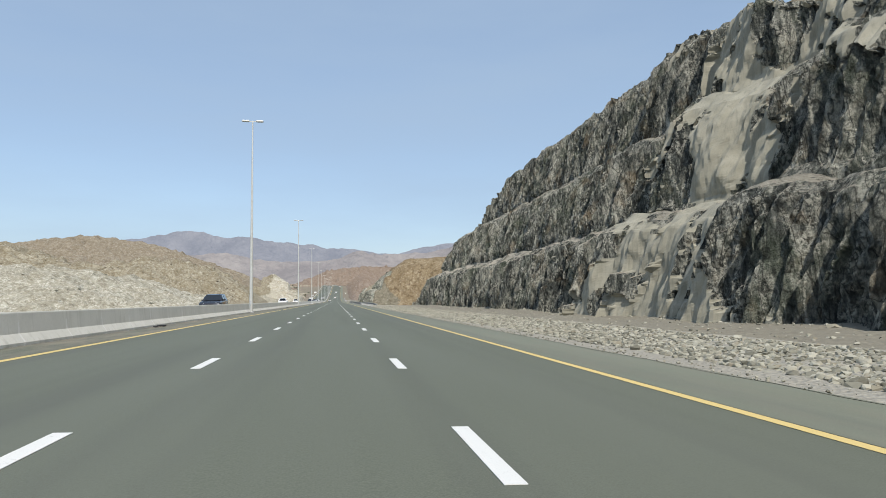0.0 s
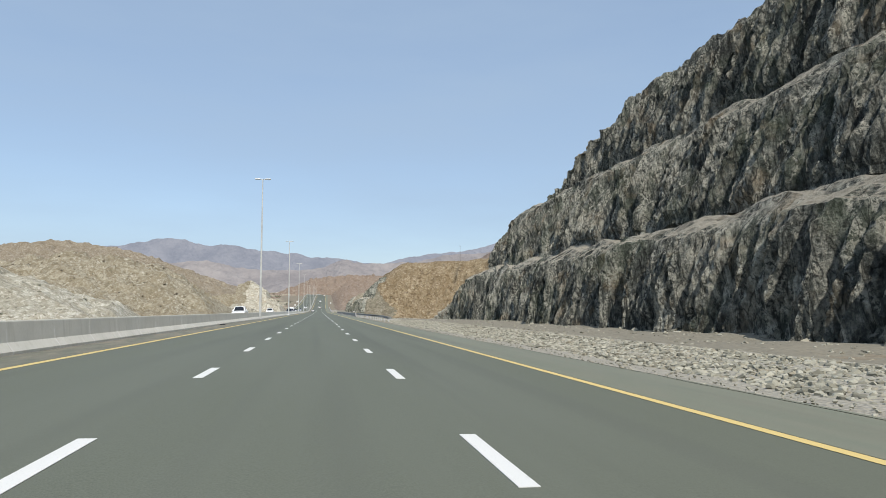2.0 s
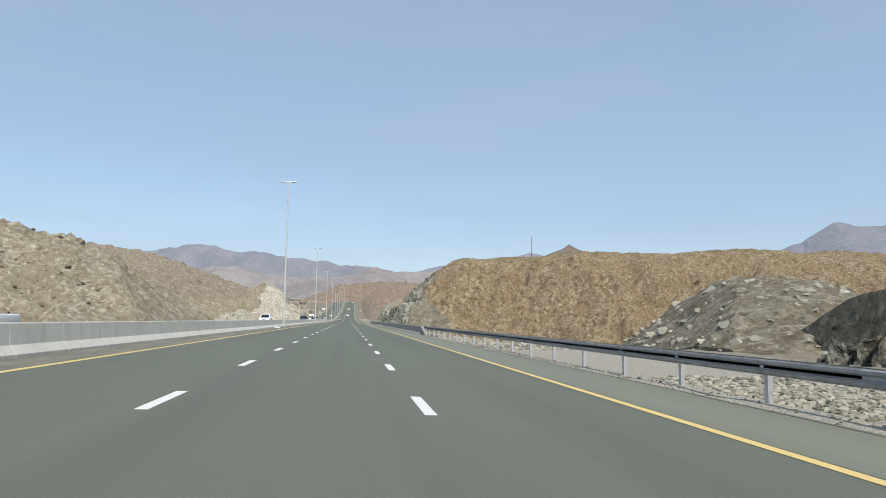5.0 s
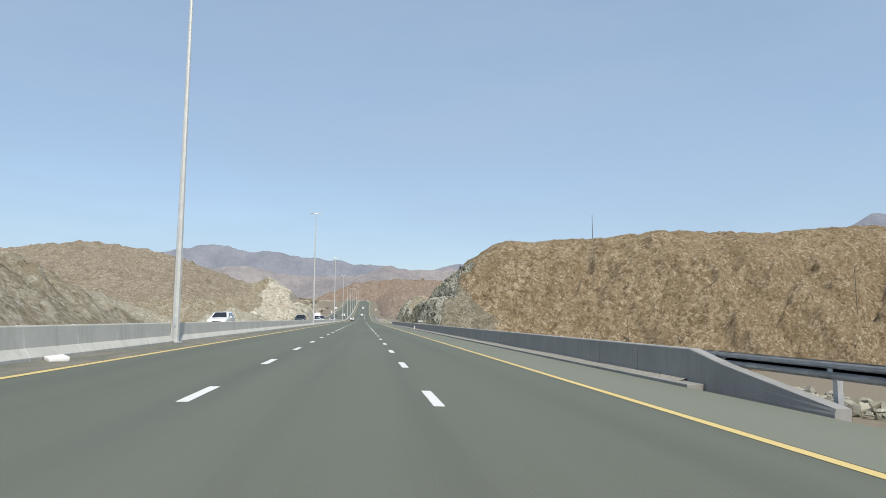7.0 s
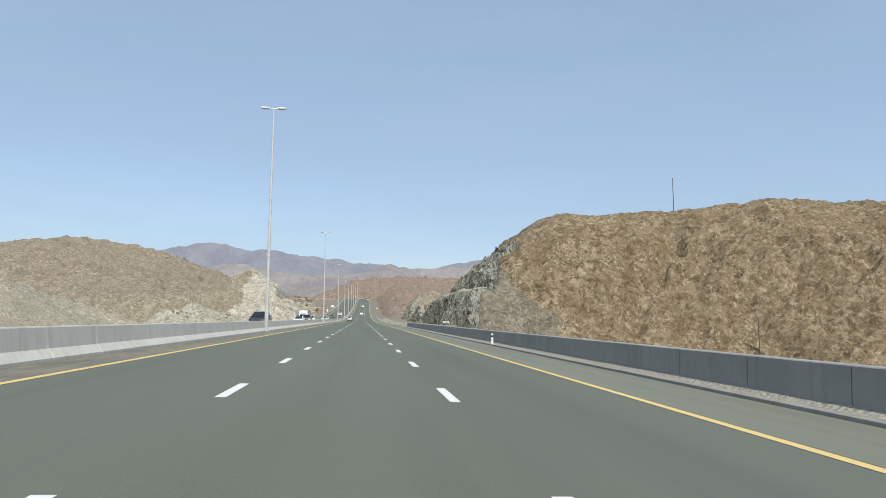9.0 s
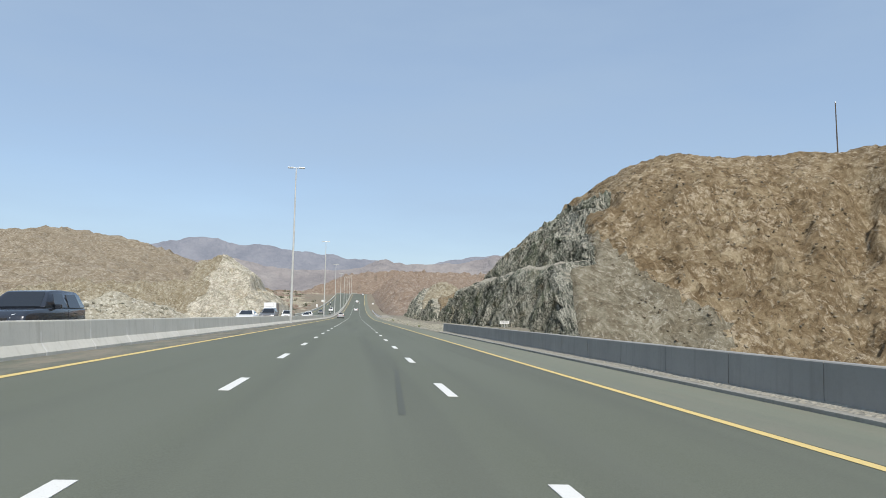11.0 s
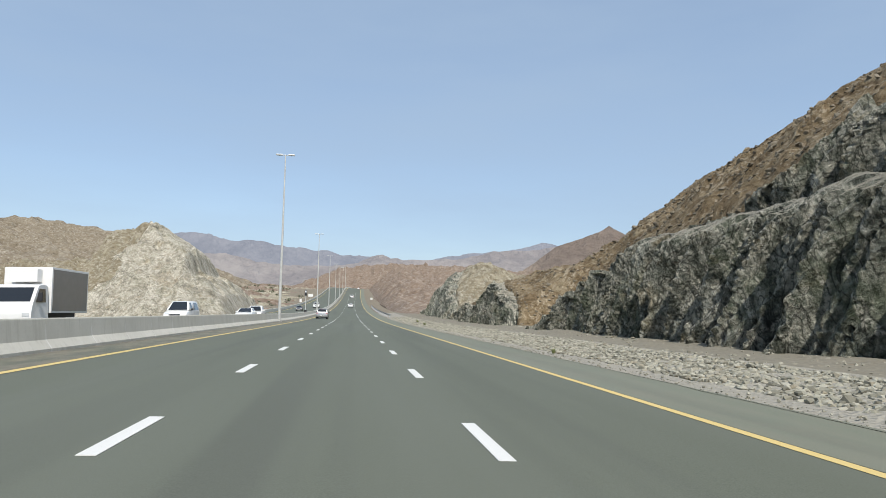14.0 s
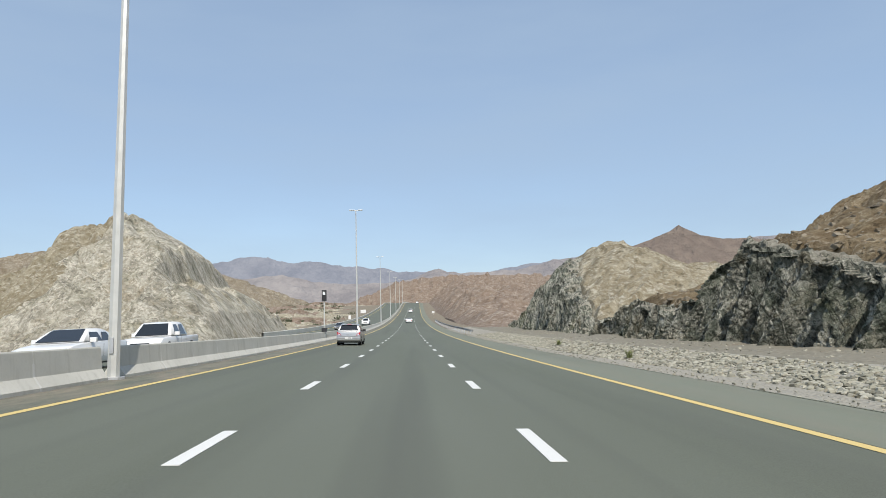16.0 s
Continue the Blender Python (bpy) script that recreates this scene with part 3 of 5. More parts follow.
def cutting(name, label, y0, y1, step, profile, natural, material, seed, rough=1.0, lean=0.18, bulges=(), ribs=(0.9, 0.85, 0.62, 0.30)):
    """A blasted rock face along the road, benched as profile (x, z) says, where it lies under the natural ground."""
    prof = np.array(profile, dtype=float)
    seg = np.hypot(*np.diff(prof, axis=0).T)
    s = np.concatenate([[0], np.cumsum(seg)])
    near = np.arange(0, s[-1], step)
    px, pz = np.interp(near, s, prof[:, 0]), np.interp(near, s, prof[:, 1])
    ys = np.arange(y0, y1, step)
    X, Y = np.meshgrid(px, ys)
    Z0 = np.broadcast_to(pz, X.shape)
    steep = np.gradient(pz, near)
    wall = np.clip((steep - 0.55) * 3, 0, 1)
    face = np.broadcast_to(wall, X.shape)
    k = max(3, int(1.1 / step))
    push = np.broadcast_to(np.convolve(np.pad(wall, k, mode="edge"), np.ones(2 * k + 1) / (2 * k + 1), "valid") * wall ** 0.3, X.shape)
    Q = np.full(X.shape, seed * 3.1)
    # ribs drawn out up the face: each comes out on its near side and falls back behind a sharp crest
    d = 0.55 * fbm(Y * 0.11, Z0 * 0.03, Q, 3)
    for k, (wide, deep, tall, near_part) in enumerate(((7.5, ribs[0], 24.0, 0.5), (2.6, ribs[1], 18.0, 0.30), (1.15, ribs[2], 10.0, 0.30), (0.5, ribs[3], 5.0, 0.4))):
        S = Y + lean * (0.7 + 0.4 * k) * Z0 + wide * (0.5 * vnoise(Y / wide * 0.5, Z0 / tall * 1.5, Q + 2 * k) + 0.16 * vnoise(Y / wide, Z0 / tall * 5.0, Q + 7 + k))
        u = S / wide
        col = np.floor(u)
        f = u - col
        h = 0.25 + 0.75 * (0.5 + 0.5 * vnoise(col * 0.73 + 0.37, Z0 / tall, Q + 3 * k)) + 0.35 * vnoise(col * 0.61, Z0 / tall * 4.5, Q + 5 + k)
        d = d + deep * np.clip(h, 0, 1.2) * np.where(f < near_part, f / near_part, ((1 - f) / (1 - near_part)) ** 1.4)
    d = d - 0.35 + 0.12 * fbm(Y * 0.9, Z0 * 0.4, Q + 2, 4, 0.62, True) + 0.06 * fbm(Y * 3.1, Z0 * 1.6, Q + 4, 2, 0.6)
    plain = smooth_patch(Y, Z0) * 0.999 if seed == 1 else 0 * Y
    d = d * (1 - plain) + (0.45 + 0.5 * fbm(Y * 0.4, Z0 * 0.16, Q + 5, 4, 0.6) + 0.35 * d) * plain
    swell = 0 * Y
    for yc, before, after, out in bulges:
        q = Y + 0.10 * Z0 + 0.8 * vnoise(Y * 0.2, Z0 * 0.25, Q + 1)
        swell = swell + out * np.where(q < yc, smooth(yc - before, yc, q), 1 - smooth(yc, yc + after, q))
    X = X - push * d * rough - swell
    Z = Z0 + (1 - face) * 0.4 * fbm(X * 0.5, Y * 0.35, Q + 6, 4) + face * 0.35 * fbm(Y * 0.3, Q, Z0 * 0, 4)
    N = natural(X, Y)
    Z = np.where(Z > N, N - 0.25 - 0.15 * (Z - N).clip(0, 6), Z)
    P = np.stack([X, Y, Z], -1)
    root = tagged(new(name), label, "rock face")
    ledge = face[0] < 0.5
    cuts = [0] + [i for i in range(1, len(ledge)) if ledge[i] != ledge[i - 1]] + [len(ledge) - 1]
    for a, b in zip(cuts[:-1], cuts[1:]):
        if b > a:
            flat = bool(ledge[a]) and a > 0
            ob = grid_mesh("ledge" if flat else "tier", P[:, a:b + 1][:, ::-1], material, root)
            if seed == 1:
                ob.data.materials.append(M_SHOT)
                ob.data.polygons.foreach_set("material_index", (plain[:-1, a:b][:, ::-1] > 0.5).astype(np.int32).reshape(-1))
    return root


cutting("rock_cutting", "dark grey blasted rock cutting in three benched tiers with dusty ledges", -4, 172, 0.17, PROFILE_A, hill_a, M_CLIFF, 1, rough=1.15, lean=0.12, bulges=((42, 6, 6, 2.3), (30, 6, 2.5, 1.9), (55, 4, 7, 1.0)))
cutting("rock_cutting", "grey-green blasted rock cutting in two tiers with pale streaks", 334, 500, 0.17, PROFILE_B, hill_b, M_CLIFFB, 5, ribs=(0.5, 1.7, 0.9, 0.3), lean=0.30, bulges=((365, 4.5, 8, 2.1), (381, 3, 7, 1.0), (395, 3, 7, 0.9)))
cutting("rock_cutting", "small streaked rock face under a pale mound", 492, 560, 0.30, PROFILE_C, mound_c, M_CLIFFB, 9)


def slope_mesh(name, label, fn, extent, steps, material, profile=None, prof_y=None, floor=-7.0, category="hill", second=None, batter=0.75, smooth_shade=False):
    """A natural hillside as a grid, kept behind the rock face where one is cut into it."""
    x0, x1, y0, y1 = extent
    X, Y = np.meshgrid(np.arange(x0, x1 + steps[0], steps[0]), np.arange(y0, y1 + steps[1], steps[1]))
    Z = fn(X, Y)
    if profile is not None:
        p = np.array(profile)
        pz = np.interp(X - 0.9, p[:, 0], p[:, 1]) - 0.5
        pz = np.where(X < p[0, 0] + 0.9, floor, pz)
        Z = np.minimum(Z, pz)
    if x1 < 0:
        Z = np.minimum(Z, -1.4 + batter * (-23.5 - X) + crags(X, Y, 1.1) * np.clip((-26 - X) / 6, 0, 1))
    Z = np.maximum(Z, floor)
    Z[0], Z[-1], Z[:, 0], Z[:, -1] = floor, floor, floor, floor
    ob = grid_mesh(name, np.stack([X, Y, Z], -1), material, smooth=smooth_shade)
    if second is not None:
        other, where = second
        ob.data.materials.append(other)
        pick = where(X, Y, Z)[:-1, :-1].reshape(-1)
        ob.data.polygons.foreach_set("material_index", pick.astype(np.int32))
    return tagged(ob, label, category)


def rubble(x, y):
    """Bank of blasted rubble past the end of the first cutting."""
    d = np.sqrt((0.55 * (x - 30)) ** 2 + (0.5 * (y - 176)) ** 2 + 4)
    side = ground_z(x, y) + 0.85 * (x - 20.3) - 0.4
    return np.maximum(np.minimum(5.4 - 0.40 * d - 0.045 * d * d, side), ground_z(x, y) - 0.6) + 0.25 * fbm(x * 0.5, y * 0.5, 0 * x + 2, 3)


slope_mesh("rubble_bank", "bank of pale blasted rubble past the end of the cutting", rubble, (20.5, 60, 150, 216), (0.6, 0.6), M_SCREE, floor=-14.0, category="rubble")
slope_mesh("hill", "grey-brown stony hilltop above the benched rock cutting", hill_a, (20, 150, -60, 185), (0.8, 0.9), M_SCREE, PROFILE_A)
slope_mesh("hill", "bare brown rocky hill with a rounded top beyond the wadi", hill_b, (18, 290, 300, 520), (0.6, 0.5), M_BROWN, PROFILE_B, floor=-14, second=(M_SCREE, lambda x, y, z: (x + 2.5 * fbm(y * 0.2, x * 0.2, 0 * x, 3) + 1.6 * fbm(y * 0.9, x * 0.9, z * 0.9, 2) < 33.5 - 0.5 * np.clip(z, 0, 20) - 0.7 * np.clip(y - 396, 0, 40))), smooth_shade=True)
slope_mesh("hill", "pale tan mound beside the road", mound_c, (18, 90, 485, 575), (0.7, 0.7), M_TAN, PROFILE_C)


def ridge_hill(ridge, slope, amp, power=1.0, spread=3.0):
    """Returns the surface of a hill whose crest follows (x, y, z)."""
    r = np.array(ridge, dtype=float)
    pts = []
    for a, b in zip(r[:-1], r[1:]):
        n = max(2, int(np.linalg.norm(b - a) / 7))
        pts.append(a + (b - a) * np.linspace(0, 1, n, endpoint=False)[:, None])
    pts = np.concatenate(pts + [r[-1:]])

    def fn(x, y):
        w = 5.0 * fbm(x * 0.03, y * 0.03, 0 * x + 2.2, 3)
        z = np.full(x.shape, -1e9)
        for p in pts:
            d = np.sqrt((x + w - p[0]) ** 2 + (y - w - p[1]) ** 2 + spread ** 2) - spread
            z = np.maximum(z, p[2] - slope * d ** power)
        return z + crags(x, y, amp) * np.clip((z + 6) / 8, 0, 1)

    return fn


def butte(x, y):
    """Blocky rock hill with a stepped summit, its road side cut away in two lifts."""
    body = ridge_hill([(-110, 528, 9), (-84, 534, 12.5), (-68, 539, 12.6), (-60, 541, 13.0)], 0.50, 0.9, spread=6.0)(x, y)
    head = ridge_hill([(-57, 542, 20.6), (-52, 542, 21.6), (-49, 542.5, 22.4), (-45, 544, 21.2), (-40, 548, 18.0)], 0.68, 0.7, spread=3.0)(x, y)
    head = np.where(x + 1.2 * vnoise(y * 0.3, x * 0, 0 * x + 3) < -58.0, -50, head)
    z = np.maximum(body, head)
    cutz = np.interp(x, [-70, -50, -44, -37, -35.5, -32, -27.5, -24.5], [40, 24.5, 20.5, 15.0, 9.6, 8.6, 4.5, -1.5])
    z = softmin(z, cutz, 2.0)
    along = x * 0.75 + y * 0.55
    ribs = 0
    for k, wide in enumerate((3.4, 1.5)):
        u = along / wide + 0.8 * vnoise(along * 0.2, (y - x) * 0.05, 0 * x + k)
        col = np.floor(u)
        row = np.floor((y - x) / (7.0 * wide) + 5 * cell(col, 0 * col, k))
        ribs = ribs + wide * 0.5 * (cell(col, row, 5 + k) - 0.5) * (1 - 0.6 * (u - col))
    return z + ribs * smooth(2, 6, z) * smooth(-72, -56, x)


def heap(x, y):
    return ridge_hill([(-46, 412, 3.2), (-42, 417, 4.9), (-38, 421, 3.4)], 0.75, 0.5)(x, y)


HILL_L = ridge_hill([(-150, 250, 26), (-112, 246, 22), (-95, 243, 17), (-82, 241, 14.5), (-62, 240, 16), (-48, 245, 13.6), (-34, 252, 6.0)], 0.46, 1.0)
slope_mesh("hill", "brown hill with a craggy top across the valley", HILL_L, (-230, -22, 160, 340), (0.9, 0.9), M_TAN, smooth_shade=True)
HILL_P = ridge_hill([(-95, 150, 10), (-74, 148, 9.4), (-58, 148, 8.6), (-45, 151, 7.0), (-33, 156, 2.5)], 0.42, 0.6)
slope_mesh("hill", "pale grey rubble hill beside the far carriageway", HILL_P, (-150, -22, 100, 215), (1.0, 1.0), M_PALE)
slope_mesh("hill", "blocky pale rock butte with a streaked cut face beside the far carriageway", butte, (-165, -22, 460, 640), (0.55, 0.55), M_BUTTE, batter=1.8, second=(M_TAN, lambda x, y, z: x + 3.5 * fbm(x * 0.15, y * 0.15, z * 0.15, 4) < -53 + 0.15 * (y - 520)))
slope_mesh("hill", "small heap of grey rubble beside the far carriageway", heap, (-72, -22, 385, 460), (0.7, 0.7), M_PALE)
slope_mesh("hill", "low brown hill in the valley", ridge_hill([(-190, 380, 26), (-135, 400, 20), (-110, 430, 13), (-88, 452, 5)], 0.42, 0.8), (-300, -55, 300, 540), (2.0, 2.0), M_OLIVE, smooth_shade=True)
slope_mesh("hill", "long tan ridge behind the valley", ridge_hill([(-980, 1400, 140), (-690, 1480, 128), (-525, 1500, 150), (-395, 1500, 128), (-290, 1500, 92), (-205, 1500, 62), (-130, 1480, 30)], 0.42, 3.0), (-1300, -40, 1050, 1800), (7.0, 7.0), M_TANFAR, floor=-12)
slope_mesh("hill", "tan spur of the valley side", ridge_hill([(-520, 900, 60), (-330, 920, 62), (-215, 900, 44), (-150, 880, 26)], 0.36, 2.0), (-800, -70, 640, 1150), (5.0, 5.0), M_TANFAR, floor=-12)


def beside_road(fn, gap_l, gap_r, batter):
    """Keeps a hill clear of both carriageways."""
    def out(x, y):
        rx, rz = road_x(y), road_z(y)
        z = fn(x, y)
        right = rz - 1.2 + batter * (x - rx - gap_r)
        left = rz - 1.2 + batter * (rx - gap_l - x)
        lim = np.where(x > rx + gap_r, right, np.where(x < rx - gap_l, left, rz - 4.0))
        return np.minimum(z, lim)
    return out


def terraced(fn, rise):
    """Steps a slope into level terraces with short banks."""
    def out(x, y):
        z = fn(x, y) + 1.5 * fbm(x * 0.02, y * 0.02, 0 * x + 4, 3)
        k = np.floor(z / rise)
        return rise * (k + smooth(0.62, 1.0, z / rise - k))
    return out


def red_hills(x, y):
    """Low hills that rise straight from the verge of the climbing road."""
    u = x - road_x(y) - 11.5 - 2.0 * vnoise(y * 0.03, 0 * y, 0 * y + 2)
    cap = np.interp(y, [535, 560, 620, 700, 800, 900, 1010, 1250], [-2, 2.2, 7, 12, 13.5, 14, 14, 12]) * (1 + 0.30 * fbm(x * 0.014, y * 0.014, 0 * x + 7, 3))
    side = softmin(0.8 * u, cap + 0.03 * np.clip(u - 30, 0, 120), 3.0)
    return road_z(np.minimum(y, 1250)) - 0.9 + side + crags(x, y, 1.3) * smooth(1, 9, u)


slope_mesh("hill", "low reddish hills beside the climbing road", red_hills, (11, 380, 535, 1280), (2.6, 2.6), M_RED, floor=-10)
VALLEY = beside_road(terraced(ridge_hill([(-38, 640, 2.5), (-52, 720, 8), (-70, 820, 16), (-85, 940, 23), (-70, 1060, 28), (-60, 1160, 30)], 0.13, 0.5), 2.6), 23.5, 16, 0.45)
slope_mesh("hill", "pale terraced slopes in the valley beside the climbing road", VALLEY, (-330, 60, 590, 1320), (2.6, 2.6), M_OLIVE, floor=-10, second=(M_RED, lambda x, y, z: fbm(x * 0.02, y * 0.02, z * 0.25, 4) > 0.12))

FAR_RED = ridge_hill([(-30, 1150, 44), (-8, 1150, 53), (30, 1150, 58), (80, 1160, 60), (150, 1170, 60), (240, 1190, 56), (320, 1220, 48)], 0.45, 2.0)
slope_mesh("hill", "reddish hill behind the crest of the road", lambda x, y: np.minimum(FAR_RED(x, y), 22.0 + 0.75 * (y - 1068)), (-190, 460, 1064, 1400), (4.0, 4.0), M_RED, floor=-10)

# ---------------------------------------------------------------- distance


def range_of(name, label, ridge, depth, material, seed, rough):
    """A far mountain range along (x, y, z) crest points."""
    r = np.array(ridge, dtype=float)
    t = np.linspace(0, 1, 420)
    k = np.linspace(0, 1, len(r))
    rx, ry, rz = (np.interp(t, k, r[:, i]) for i in range(3))
    v = np.linspace(-1, 1, 61)
    X = rx[:, None] + 0 * v
    Y = ry[:, None] + v * depth
    fall = 1 - np.abs(v) ** 0.9
    Z = rz[:, None] * fall + 0.8 * rough * fall * (fbm(X * 0.003, Y * 0.003, X * 0 + seed, 5, 0.5, True) - 0.35) * (0.35 + np.abs(v)) + 0.10 * rough * fbm(X * 0.02, Y * 0.02, X * 0 + seed, 4)
    Z = np.where(np.abs(v) == 1, -60, Z)
    ob = grid_mesh(name, np.stack([X, Y, Z], -1)[:, ::-1], material)
    return tagged(ob, label, "mountains", kind="structure")


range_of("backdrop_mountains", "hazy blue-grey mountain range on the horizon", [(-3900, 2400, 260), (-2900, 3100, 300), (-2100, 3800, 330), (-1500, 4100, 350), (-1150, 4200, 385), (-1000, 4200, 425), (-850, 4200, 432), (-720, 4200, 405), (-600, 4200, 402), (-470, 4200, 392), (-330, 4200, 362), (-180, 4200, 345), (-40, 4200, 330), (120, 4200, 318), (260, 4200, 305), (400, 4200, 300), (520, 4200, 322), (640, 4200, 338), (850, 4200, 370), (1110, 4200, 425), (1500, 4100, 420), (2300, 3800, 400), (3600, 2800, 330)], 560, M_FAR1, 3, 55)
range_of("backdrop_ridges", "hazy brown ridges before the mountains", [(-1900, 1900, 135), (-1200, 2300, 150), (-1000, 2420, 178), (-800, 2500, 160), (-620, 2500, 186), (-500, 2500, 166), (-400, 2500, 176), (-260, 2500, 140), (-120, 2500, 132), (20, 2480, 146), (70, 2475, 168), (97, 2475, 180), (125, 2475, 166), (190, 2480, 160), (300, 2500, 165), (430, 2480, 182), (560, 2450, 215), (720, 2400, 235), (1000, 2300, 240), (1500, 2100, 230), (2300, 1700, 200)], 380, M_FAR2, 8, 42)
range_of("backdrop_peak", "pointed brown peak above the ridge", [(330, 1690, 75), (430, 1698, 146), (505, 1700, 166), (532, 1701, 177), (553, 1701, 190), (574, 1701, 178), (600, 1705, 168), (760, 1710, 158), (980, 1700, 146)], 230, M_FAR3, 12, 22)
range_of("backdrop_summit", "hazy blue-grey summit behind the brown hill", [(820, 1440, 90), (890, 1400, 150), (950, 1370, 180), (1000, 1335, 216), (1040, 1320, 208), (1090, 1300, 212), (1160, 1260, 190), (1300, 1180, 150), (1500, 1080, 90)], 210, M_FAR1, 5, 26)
# ---------------------------------------------------------------- median barrier, parapet, rail
BAR_LEN = 75.3 / 26


def barrier_profile(bm, y0, y1, pts):
    """Extrudes a closed (x, z) outline along y."""
    a = [bm.verts.new((x, y0, z)) for x, z in pts]
    b = [bm.verts.new((x, y1, z)) for x, z in pts]
    n = len(pts)
    for i in range(n):
        bm.faces.new((a[i], a[(i + 1) % n], b[(i + 1) % n], b[i]))
    bm.faces.new(a)
    bm.faces.new(b[::-1])


JERSEY = [(0.0, -0.15), (0.0, 0.08), (-0.15, 0.30), (-0.20, 0.80), (-0.215, 0.83), (-0.355, 0.83), (-0.37, 0.80), (-0.42, 0.30), (-0.57, 0.08), (-0.57, -0.15)]
PARAPET = [(0.085, -0.3), (0.085, 0.0), (0.10, 0.40), (0.115, 0.80), (0.135, 0.82), (0.36, 0.82), (0.38, 0.80), (0.38, -0.3)]
LAMPS = [61.48 + 76.2 * k for k in range(-1, 12)]
median = tagged(new("median_barrier"), "pale concrete median barrier of jointed sections", "barrier")
bm = bmesh.new()
barrier_profile(bm, -BAR_LEN / 2 + 0.012, BAR_LEN / 2 - 0.012, JERSEY)
sec = part("barrier_section", bm, M_CONC, median)
bm = bmesh.new()
barrier_profile(bm, BAR_LEN / 2 - 0.04, BAR_LEN / 2 + 0.04, [(x * 1.0 + (0.004 if x > -0.2 else -0.004), z + (0.004 if z > 0.5 else 0)) for x, z in JERSEY])
joint = part("joint", bm, M_JOINT, median, "pale mortar joint")
first_sec = True
for ly in LAMPS[:9]:
    for i in range(26):
        y = ly + 0.45 + BAR_LEN * (i + 0.5)
        ob = sec if first_sec else new("barrier_section", sec.data)
        slope = float(road_z(y + 1) - road_z(y - 1)) / 2
        ob.parent = median
        ob.matrix_basis = Matrix.Translation((X_KERB + float(road_x(y)), y, float(road_z(y)) - FALL * X_KERB)) @ Euler((math.atan(slope), 0, 0)).to_matrix().to_4x4()
        if i < 25:
            jo = joint if first_sec else new("joint", joint.data)
            jo.parent = median
            jo.matrix_basis = ob.matrix_basis
        first_sec = False
far_y = np.arange(671.5, 1062, 12.0)
pts = np.array(JERSEY)
P = np.zeros((len(far_y), len(pts), 3))
P[:, :, 0] = X_KERB + pts[:, 0] + road_x(far_y)[:, None]
P[:, :, 1] = far_y[:, None]
P[:, :, 2] = pts[:, 1] + road_z(far_y)[:, None] - FALL * X_KERB
tagged(grid_mesh("barrier_run", P, M_CONC, median), kind="stuff")


def street_lamp(y):
    """Tall octagonal double-arm lamp standing in a gap of the median barrier."""
    root = tagged(new("street_lamp"), "tall pale steel street lamp with two flat heads", "street lamp", "lamps along the median")
    x, z = X_KERB - 0.12 + 0.02, -FALL * X_KERB
    bm = bmesh.new()
    tube(bm, (0, 0, 0.02), (0, 0, 17.85), 0.155, 0.06, 8)
    part("pole", bm, M_POLE, root)
    bm = bmesh.new()
    tube(bm, (0, 0, -0.15), (0, 0, 0.06), 0.28, 0.28, 8)
    part("base_plate", bm, M_STEEL, root)
    bm = bmesh.new()
    box(bm, -0.05, 0.05, -0.175, -0.14, 0.65, 1.05, 0.008)
    part("door", bm, M_STEEL, root, "small steel access door")
    bm = bmesh.new()
    tube(bm, (-0.5, 0, 17.85), (0.5, 0, 17.85), 0.045, 0.045, 8)
    part("arm", bm, M_POLE, root)
    for sgn in (-1, 1):
        bm = bmesh.new()
        box(bm, min(sgn * 0.32, sgn * 0.98), max(sgn * 0.32, sgn * 0.98), -0.16, 0.16, 17.82, 17.94, 0.04)
        head = part("lamp_head", bm, M_POLE, root)
        bm = bmesh.new()
        box(bm, min(sgn * 0.42, sgn * 0.92), max(sgn * 0.42, sgn * 0.92), -0.12, 0.12, 17.795, 17.825, 0.01)
        part("lens", bm, M_GLASSY, head, "clear lamp glass")
    return root


M_GLASSY = simple("lamp_glass", (0.75, 0.77, 0.78), 0.15, 0.0, 0.03)
lamp0 = street_lamp(0)
for k, ly in enumerate(LAMPS):
    m = Matrix.Translation((X_KERB - 0.08 + float(road_x(ly)), ly, float(road_z(ly)) - FALL * X_KERB))
    if k == 0:
        lamp0.matrix_basis = m
    else:
        copy_thing(lamp0, m)

X_WALL = 8.0
parapet = tagged(new("parapet_wall"), "low grey concrete parapet of jointed panels along the hard shoulder", "parapet")
bm = bmesh.new()
barrier_profile(bm, -1.405, 1.405, PARAPET)
pan = part("parapet_panel", bm, M_PARAPET, parapet)
for k in range(53):
    ob = pan if k == 0 else new("parapet_panel", pan.data)
    ob.parent = parapet
    ob.matrix_basis = Matrix.Translation((X_WALL, 199.7 + 2.83 * k + 1.41, -FALL * X_WALL))
# ---------------------------------------------------------------- gutter, parapet end, guard rail
bm = bmesh.new()
box(bm, X_WALL - 0.34, X_WALL + 0.08, 199.0, 349.7, -0.5, -FALL * X_WALL + 0.085, 0.02)
tagged(part("kerb", bm, M_KERB), "narrow pale concrete kerb at the foot of the parapet", "kerb", kind="structure")

